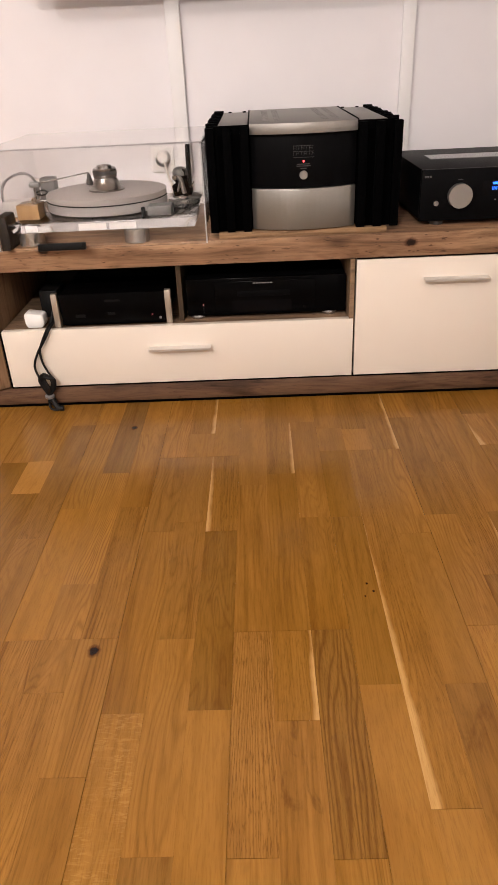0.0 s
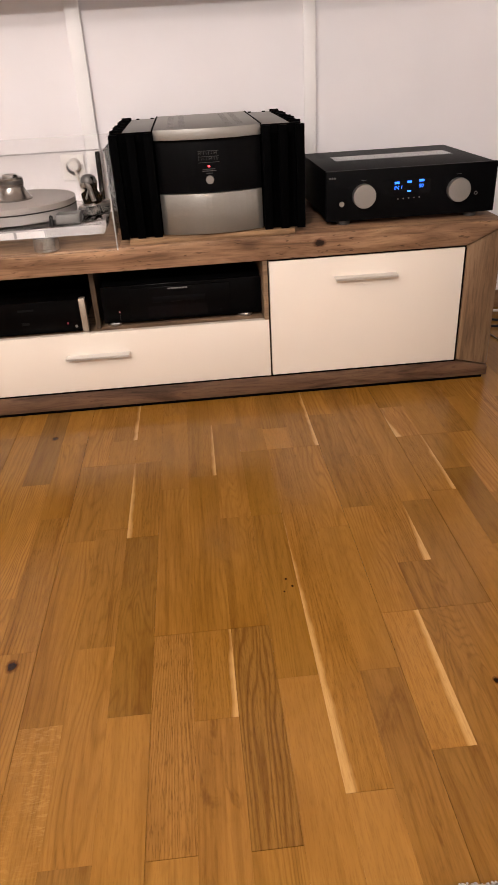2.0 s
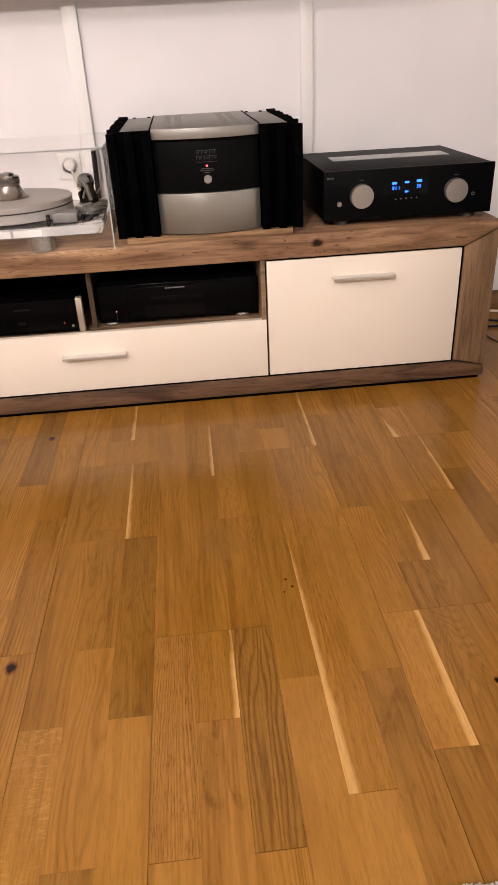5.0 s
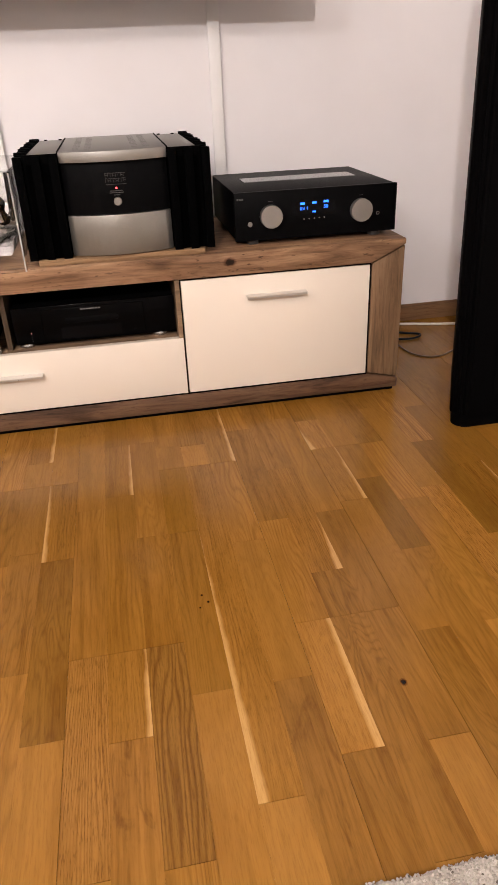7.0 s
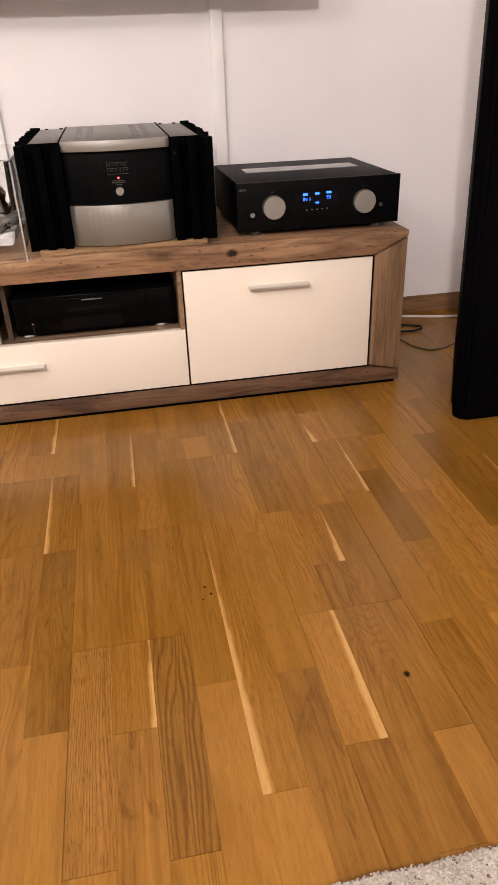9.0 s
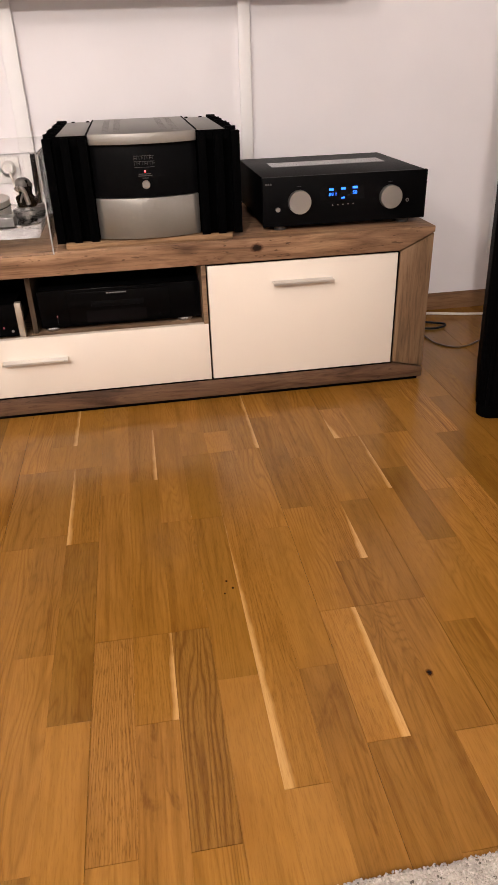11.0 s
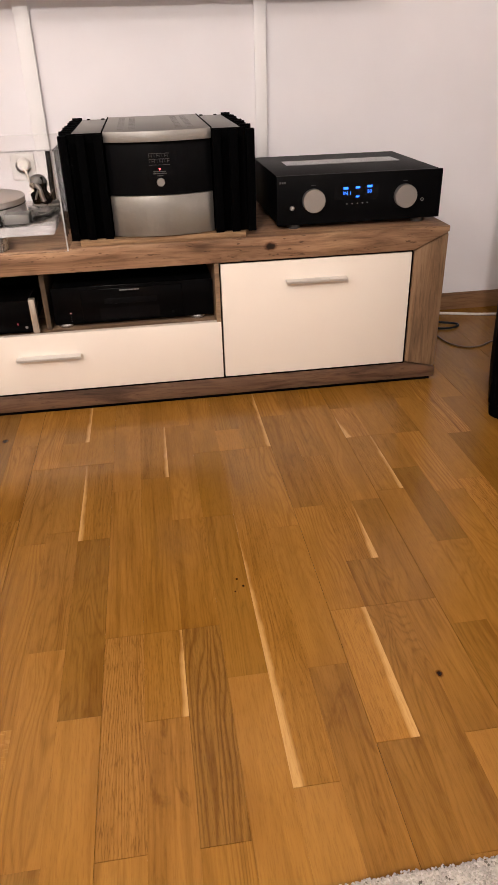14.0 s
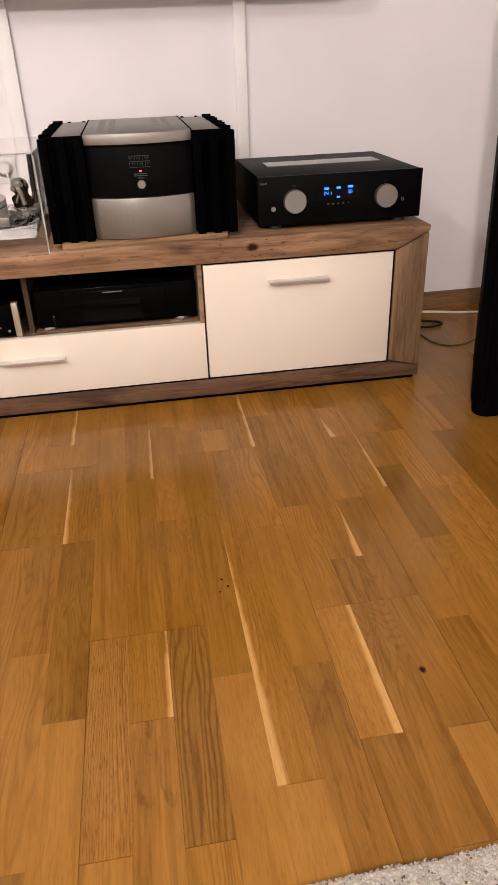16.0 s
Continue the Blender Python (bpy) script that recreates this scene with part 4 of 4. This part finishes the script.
part("cord", tubed([(-0.885, 0.42, TOP + 0.075), (-0.890, 0.42, TOP + 0.10), (-0.915, 0.42, TOP + 0.118), (-0.95, 0.42, TOP + 0.112), (-0.985, 0.43, TOP + 0.09), (-1.0, 0.44, TOP + 0.05), (-1.0, 0.46, TOP + 0.006)], 0.0038), M_GREY, plug)
brick = thing("mains_adapter", (-0.845, 0.42, TOP + 0.045), "grey plug-in mains adapter on a white power strip", "power adapter")
part("body", boxed(-0.868, -0.826, 0.40, 0.445, TOP + 0.045, TOP + 0.105, bevel=0.003), M_GREY, brick)

# wall socket with plug, behind the turntable
sock = thing("wall_socket", (-0.53, WALL, 0.55), "white wall socket with a white plug in it", "socket")
part("frame", boxed(-0.562, -0.492, WALL - 0.010, WALL, 0.515, 0.590, bevel=0.003), M_PLASTIC, sock)
part("insert", turned((-0.527, WALL - 0.010, 0.553), [(0.026, 0.002), (0.026, -0.002), (0.022, -0.002), (0.021, 0.0)], 36, 1), M_PLASTIC, sock)
part("plug", turned((-0.523, WALL - 0.012, 0.560), [(0.020, 0), (0.019, -0.018), (0.014, -0.026)], 32, 1), M_PLASTIC, sock)
part("cord", tubed([(-0.521, WALL - 0.03, 0.552), (-0.515, WALL - 0.045, 0.535), (-0.508, WALL - 0.045, 0.50), (-0.50, WALL - 0.04, 0.44), (-0.50, WALL - 0.04, 0.05)], 0.004), M_WIRE_WHITE, sock)

outlet = thing("duct_outlet", (-0.455, WALL, 0.56), "white duct outlet box with a black cable coming out", "cable outlet")
part("box", boxed(-0.478, -0.436, WALL - 0.036, WALL - 0.0205, 0.515, 0.602, bevel=0.003), M_DUCT, outlet)
part("black_cable", tubed([(-0.446, WALL - 0.038, 0.596), (-0.446, WALL - 0.042, 0.56), (-0.448, WALL - 0.042, 0.50), (-0.448, WALL - 0.042, 0.44), (-0.45, WALL - 0.04, 0.05)], 0.0075, 10), M_RUBBER, outlet, "thick black cable")

# ---- loudspeaker ----
SY = -0.281          # front of the cabinet
spk = thing("floor_loudspeaker", (0.84, -0.12, 0), "tall black floor-standing loudspeaker with fluted corners", "loudspeaker")


def speaker_outline(grow=0.0, flutes=True):
    """Plan of the cabinet: flat front, rounded fluted corners, sides narrowing to the back."""
    pts = []
    r = 0.036
    for cx, sgn in ((0.688, -1), (0.982, 1)):
        arc = []
        n = 60
        for i in range(n + 1):
            a = radians(-90 + sgn * 118 * i / n)
            cut = 0.0035 * max(0.0, math.cos(a * 36 / 2.0)) if flutes and 6 < i < n - 6 else 0.0
            rr = r + grow - cut
            arc.append((cx + rr * math.cos(a), SY + r + rr * math.sin(a)))
        pts += arc[::-1] if sgn < 0 else arc
    return pts + [(0.90, 0.02 + grow), (0.78, 0.02 + grow)]


def widened(bm):
    """Widens the cabinet upwards so that its edge fits the camera's view."""
    for v in bm.verts:
        v.co.x += (-0.027 if v.co.x < 0.85 else 0.027) * v.co.z
    return bm


part("cabinet", widened(prismed(speaker_outline(), 0.035, 1.16, 2)), M_SPEAKER, spk, "black stained cabinet with fluted corners")
part("plinth", prismed(speaker_outline(-0.004, False), 0.0, 0.0345, 2, 0.002), M_SPEAKER, spk)
part("grille", widened(boxed(0.742, 0.938, SY - 0.006, SY - 0.0005, 0.09, 1.12, bevel=0.003)), M_CLOTH, spk, "black cloth grille")

# ---- cables on the floor beside the sideboard ----
c1 = thing("white_cable", (0.85, 0.53, 0), "white cable lying along the baseboard", "cable", "cables on the floor")
part("cord", tubed([(0.50, 0.545, 0.0045), (0.75, 0.54, 0.0045), (0.85, 0.522, 0.0045), (0.95, 0.49, 0.0045), (1.05, 0.47, 0.0045), (1.2, 0.45, 0.0045)], 0.0045), M_WIRE_WHITE, c1)
c2 = thing("black_cable", (0.80, 0.42, 0), "black cable looping out behind the sideboard", "cable", "cables on the floor")
part("cord", tubed([(0.55, 0.53, 0.005), (0.70, 0.49, 0.005), (0.80, 0.435, 0.005), (0.845, 0.41, 0.005), (0.835, 0.385, 0.005), (0.78, 0.375, 0.005), (0.68, 0.42, 0.005), (0.55, 0.515, 0.005)], 0.0038), M_RUBBER, c2)
c3 = thing("brown_cable", (0.80, 0.24, 0), "thin brown loudspeaker cable curving across the floor", "cable", "cables on the floor")
part("cord", tubed([(0.60, 0.53, 0.003), (0.70, 0.46, 0.003), (0.735, 0.35, 0.003), (0.75, 0.25, 0.003), (0.79, 0.205, 0.003), (0.84, 0.205, 0.003), (0.90, 0.235, 0.003), (0.92, 0.17, 0.003), (0.88, 0.035, 0.003)], 0.003), M_WIRE_BROWN, c3)

# ---- rug ----
rug = thing("rug", (0.2, -2.2, 0), "pale grey-beige looped wool rug on the parquet", "rug")
RE = -1.3055


def rug_edge(x):
    return RE + 0.010 * x + 0.0012 * math.sin(x * 41) + 0.0007 * math.sin(x * 143)


steps = 160
line = [(-1.3 + 2.6 * i / steps, rug_edge(-1.3 + 2.6 * i / steps) - 0.003) for i in range(steps + 1)]
part("rug_backing", prismed(line + [(1.3, -3.2), (-1.3, -3.2)], 0.001, 0.010, 2), M_BACKING, rug)
tuft = bmesh.new()
bmesh.ops.create_icosphere(tuft, subdivisions=1, radius=1.0)
TV = [v.co.copy() for v in tuft.verts]
TF = [[v.index for v in f.verts] for f in tuft.faces]
tuft.free()
rng = random.Random(5)
verts, faces = [], []
for k in range(24000):
    x = rng.uniform(-0.25, 0.75)
    back = rng.random() ** 1.3 * 0.16
    y = rug_edge(x) - back + rng.uniform(-0.001, 0.0018)
    s = rng.uniform(0.0012, 0.0023)
    z = 0.0095 + rng.uniform(-0.0015, 0.0015) - (0.004 if back < 0.004 else 0)
    turn = Euler((rng.uniform(0, 3), rng.uniform(0, 3), rng.uniform(0, 3))).to_matrix()
    start = len(verts)
    for v in TV:
        p = turn @ Vector((v.x * s * 1.35, v.y * s, v.z * s * 0.9))
        verts.append((x + p.x - 0.2, y + p.y + 2.2, z + p.z))
    faces += [[start + i for i in f] for f in TF]
pile = bpy.data.meshes.new("pile")
pile.from_pydata(verts, [], faces)
pile.materials.append(M_RUG)
pile_ob = tagged(new("woven_surface", pile), "looped wool surface", kind="stuff")
pile_ob.parent = rug

# ---- floor ----
X0, SW = -0.3025, 0.0628          # edge of one board and width of one strip
C0, C1 = -17, 27                  # strips laid one by one
YN, YS = WALL - 0.002, -1.46
ground = bmesh.new()
xl, xr = X0 + C0 * SW, X0 + C1 * SW
box(ground, xl, xr, YS, WALL, -0.03, -0.0022)
box(ground, LEFT, xl, BACK, WALL, -0.03, 0)
box(ground, xr, RIGHT, BACK, WALL, -0.03, 0)
box(ground, xl, xr, BACK, YS, -0.03, 0)
OAK = (0.263, 0.1230, 0.0198)
O_MID = oak("oak_parquet", OAK, figure=0.28, rings=0.4, swirl=1.6)
O_PLAIN = oak("oak_parquet_calm", OAK, figure=0.14, rings=0.4, swirl=1.5, streaks=0.55, pores=0.3)
O_LINES = oak("oak_parquet_lined", OAK, figure=0.42, rings=0.8, swirl=1.0, streaks=1.2)
O_DARK = oak("oak_parquet_figured", OAK, figure=0.6, rings=1.1, swirl=0.9, streaks=1.4, pores=0.5)
O_BROWN = oak("oak_parquet_brown", OAK, figure=0.30, rings=0.2, swirl=1.7, streaks=1.1, pores=0.25, stain=0.4)
O_SLANT = oak("oak_parquet_slanting", OAK, figure=0.60, rings=1.6, slant=0.10, streaks=0.8)
O_RAY = oak("oak_parquet_flecked", OAK, figure=0.2, rings=0.4, swirl=1.5, flecks=0.30, pores=0.4)
O_SAPL = oak("oak_parquet_sapwood_low", OAK, sap=-1, widen=(-0.12, 0.07))
O_SAPT = oak("oak_parquet_sapwood_taper", OAK, figure=0.35, rings=1.3, sap=-1, widen=(-0.36, 0.15))
O_SAPH = oak("oak_parquet_sapwood_high", OAK, sap=1, widen=(-0.10, 0.06))
O_SAPR = oak("oak_parquet_sapwood_short", OAK, figure=0.5, rings=1.6, sap=1, widen=(-0.50, 0.12))
O_SAPW = oak("oak_parquet_sapwood_wide", OAK, figure=0.08, sap=1, widen=(-0.10, 0.14))
O_KNOTA = oak("oak_parquet_knot", OAK, figure=0.4, rings=0.8, streaks=1.2, knots=((-0.003, 0.097, 0.013),))
O_KNOTB = oak("oak_parquet_small_knot", OAK, figure=0.35, rings=0.6, knots=((-0.026, -0.028, 0.007),))
O_KNOTC = oak("oak_parquet_pin_knots", OAK, figure=0.2, knots=((0.012, 0.0102, 0.0030), (0.021, -0.010, 0.0032), (0.005, -0.022, 0.0022)))
O_KNOTD = oak("oak_parquet_dark_knot", OAK, figure=0.15, knots=((0.010, 0.02, 0.010),))
O_KNOTE = oak("oak_parquet_far_knot", OAK, figure=0.12, knots=((-0.019, -0.2745, 0.0075),))
O_DASH = oak("oak_parquet_dashed", OAK, figure=0.5, rings=2.2, streaks=1.4, pores=0.8)
O_STAIN = oak("oak_parquet_stained", OAK, figure=0.15, streaks=1.2, stain=1.0)
floor = structure("floor", ground, O_MID, "three-strip oiled oak parquet floor", "floor")

# end joints of the strips, by strip
JOINTS = {
    -9: (-0.299,), -8: (-0.297, -0.435), -7: (-0.12, -0.60), -6: (-0.115, -0.501, -0.875), -5: (-0.361, -0.740, -0.875, -0.983), -4: (-0.18, -0.501, -0.875, -1.123),
    -3: (-0.301, -0.590, -1.024), -2: (-0.188, -0.301, -0.56, -0.881, -1.228), -1: (-0.301, -0.594, -1.021), 0: (-0.07, -0.43, -0.869, -1.232),
    1: (-0.144, -0.388, -0.869, -1.043), 2: (-0.144, -0.557, -0.869, -1.235), 3: (-0.182, -0.294, -0.559, -0.983), 4: (-0.190, -0.294, -1.177),
    5: (-0.294, -0.62, -0.985), 6: (-0.137, -0.561, -0.869, -1.130), 7: (-0.360, -0.747, -0.869), 8: (-0.10, -0.557, -0.869, -1.134)}
JOINTS.update({
    9: (-0.130, -0.289, -0.530, -0.933), 10: (-0.289, -0.449, -0.72), 11: (-0.289, -0.555, -0.586, -0.935), 12: (-0.10, -0.517, -0.90), 13: (-0.316, -0.711),
    14: (-0.12, -0.442, -0.80), 15: (-0.25, -0.55)})


def tint(v, grey=0.0):
    """Tint of a strip: depth of its tone, and how grey (+) or orange (-) it is."""
    v = 1 + 1.1 * (v - 1)
    return (v * (1 - 0.04 * grey), v, v * (1 + 0.42 * grey), 1)


# kind and tint of single strips, by strip and the y of their far end (9: under the sideboard)
KINDS = {
    (-9, 9): (O_LINES, tint(0.98, 0.3)), (-9, -0.299): (O_PLAIN, tint(0.76, -0.4)), (-8, 9): (O_LINES, tint(0.98)), (-8, -0.297): (O_PLAIN, tint(1.22, 0.5)), (-8, -0.435): (O_MID, tint(0.74, -0.3)),
    (-7, -0.12): (O_BROWN, tint(0.84, 0.7)), (-7, -0.60): (O_MID, tint(0.86, 0.4)), (-6, 9): (O_PLAIN, tint(1.06)), (-6, -0.115): (O_LINES, tint(0.95)), (-6, -0.501): (O_PLAIN, tint(1.0, -0.2)), (-6, -0.875): (O_DARK, tint(0.95, 0.3)), (-5, -0.983): (O_DARK, tint(0.98, 0.4)), (-5, -0.875): (O_BROWN, tint(0.94, 0.3)), (-4, -1.123): (O_BROWN, tint(0.94, 0.3)),
    (-5, 9): (O_KNOTD, tint(0.72, 0.8)), (-5, -0.361): (O_SLANT, tint(1.05, 0.2)), (-4, 9): (O_PLAIN, tint(1.02)), (-4, -0.18): (O_LINES, tint(1.0)), (-4, -0.501): (O_DARK, tint(0.95, 0.2)), (-4, -0.875): (O_KNOTA, tint(0.94, 0.3)),
    (-3, -0.301): (O_MID, tint(0.88, 0.3)), (-3, -0.590): (O_LINES, tint(0.96, 0.2)), (-3, -1.024): (O_RAY, tint(0.98, 0.2)), (-2, 9): (O_SAPH, tint(0.98)), (-2, -0.188): (O_PLAIN, tint(0.95)),
    (-2, -0.301): (O_PLAIN, tint(0.88, 0.2)), (-2, -0.56): (O_BROWN, tint(0.90, 0.3)), (-2, -0.881): (O_MID, tint(0.99, 0.3)), (-2, -1.228): (O_BROWN, tint(0.86, 0.6)),
    (-1, -0.301): (O_SAPL, tint(0.90, -0.2)), (-1, -0.594): (O_BROWN, tint(0.76, 0.0)), (-1, -1.021): (O_PLAIN, tint(1.03, 0.2)), (0, -0.07): (O_PLAIN, tint(0.98)), (0, -0.43): (O_LINES, tint(0.96, 0.1)), (0, -0.869): (O_DASH, tint(1.0, 0.5)),
    (1, 9): (O_KNOTE, tint(0.90, -0.3)), (1, -0.144): (O_SAPH, tint(0.92)), (1, -0.388): (O_LINES, tint(0.90, -0.2)), (1, -0.869): (O_SAPH, tint(0.93, -0.1)), (1, -1.043): (O_STAIN, tint(1.04, 0.4))}
KINDS.update({
    (2, -0.144): (O_MID, tint(1.0)), (2, -0.557): (O_BROWN, tint(0.94, -0.2)), (2, -0.869): (O_DARK, tint(0.77, 0.3)), (2, -1.235): (O_LINES, tint(0.95)),
    (3, -0.182): (O_PLAIN, tint(0.98)), (3, -0.294): (O_PLAIN, tint(0.80, -0.6)), (3, -0.559): (O_KNOTC, tint(0.84, -0.2)), (3, -0.983): (O_PLAIN, tint(1.07, 0.3)),
    (4, -0.190): (O_PLAIN, tint(1.10, 0.2)), (4, -0.294): (O_SAPT, tint(0.98)), (4, -1.177): (O_PLAIN, tint(1.08, 0.5)), (5, 9): (O_SAPH, tint(0.95)), (5, -0.294): (O_LINES, tint(1.02, 0.1)), (5, -0.62): (O_PLAIN, tint(0.96)), (5, -0.985): (O_STAIN, tint(0.92, 0.4)),
    (6, -0.137): (O_BROWN, tint(0.90, 0.2)), (6, -0.561): (O_LINES, tint(1.0)), (6, -0.869): (O_SAPW, tint(1.12, 0.2)), (6, -1.130): (O_BROWN, tint(0.84, 0.3)), (7, -0.360): (O_SAPR, tint(0.98)), (7, -0.747): (O_BROWN, tint(0.86, 0.2)), (7, -0.869): (O_BROWN, tint(0.88, 0.3)),
    (8, -0.10): (O_MID, tint(0.98)), (8, -0.557): (O_BROWN, tint(0.86, 0.2)), (8, -0.869): (O_KNOTB, tint(0.90, 0.3)), (8, -1.134): (O_PLAIN, tint(1.03, 0.3))})
KINDS.update({
    (9, -0.130): (O_SAPT, tint(1.16, 0.5)), (9, -0.289): (O_SAPH, tint(0.96)), (9, -0.530): (O_PLAIN, tint(0.94)), (9, -0.933): (O_MID, tint(0.82)), (10, -0.289): (O_MID, tint(0.90)), (10, -0.449): (O_PLAIN, tint(0.72)), (10, -0.72): (O_MID, tint(0.92)),
    (11, -0.289): (O_LINES, tint(1.08, 0.2)), (11, -0.555): (O_PLAIN, tint(0.90)), (11, -0.586): (O_MID, tint(1.0)), (11, -0.935): (O_PLAIN, tint(1.22, 0.3)), (12, -0.10): (O_PLAIN, tint(0.98)), (12, -0.517): (O_DASH, tint(1.20, 0.4)),
    (13, 9): (O_DARK, tint(1.12, 0.3)), (13, -0.316): (O_PLAIN, tint(0.72, -0.3)), (13, -0.711): (O_PLAIN, tint(1.10)), (14, -0.442): (O_SAPH, tint(0.84, -0.2)), (14, -0.12): (O_PLAIN, tint(0.84, -0.2)), (15, -0.25): (O_PLAIN, tint(0.80, -0.2))})
rng = random.Random(11)
for i in range(C0, C1):
    cuts = list(JOINTS.get(i, ()))
    if not cuts:
        cuts = [-0.289 if (i // 3) % 2 else -0.869]
        cuts += [cuts[0] - rng.uniform(0.2, 0.5)]
    y = cuts[0]
    while y < YN - 0.5:
        y += rng.uniform(0.28, 0.48)
        if y < YN - 0.06:
            cuts.insert(0, y)
    y = cuts[-1]
    while y > YS + 0.5:
        y -= rng.uniform(0.28, 0.48)
        if y > YS + 0.06:
            cuts.append(y)
    ends = [YN] + sorted(cuts, reverse=True) + [YS]
    left_gap = 0.00042 if i % 3 == 0 else 0.00004
    right_gap = 0.00042 if i % 3 == 2 else 0.00004
    for far, near in zip(ends, ends[1:]):
        mat = None
        for (col, start), kind in KINDS.items():
            if col == i and (abs(start - far) < 0.004 or (start == 9 and far == YN) or (start == 9 and near < -0.05 < far)):
                mat, shade = kind
        if mat is None:
            u = rng.random()
            mat = O_PLAIN if u < 0.4 else O_MID if u < 0.7 else O_LINES if u < 0.85 else O_BROWN
            shade = tint(rng.uniform(0.86, 1.06), rng.uniform(-0.3, 0.4))
        xa, xb = X0 + i * SW + left_gap, X0 + (i + 1) * SW - right_gap
        ends_gap = 0.0006 if far in (-0.869, -0.294, -0.289, -0.301, -0.875) else 0.0001
        ya, yb = near + ends_gap, far - ends_gap
        cx, cy = (xa + xb) / 2, (ya + yb) / 2
        hx, hy, c = (xb - xa) / 2, (yb - ya) / 2, 0.00002
        ring = [(-hx, -hy, -0.0021), (hx, -hy, -0.0021), (hx, hy, -0.0021), (-hx, hy, -0.0021),
                (-hx, -hy, -c), (hx, -hy, -c), (hx, hy, -c), (-hx, hy, -c),
                (-hx + c, -hy + c, 0), (hx - c, -hy + c, 0), (hx - c, hy - c, 0), (-hx + c, hy - c, 0)]
        quads = [(8, 9, 10, 11)] + [(a + k, a + (k + 1) % 4, a + 4 + (k + 1) % 4, a + 4 + k) for a in (0, 4) for k in range(4)]
        me = bpy.data.meshes.new("floor_strip")
        me.from_pydata(ring, [], quads)
        me.materials.append(mat)
        piece = new("floor_strip", me)
        piece.location, piece.color = (cx, cy, 0), shade
        piece.parent = floor
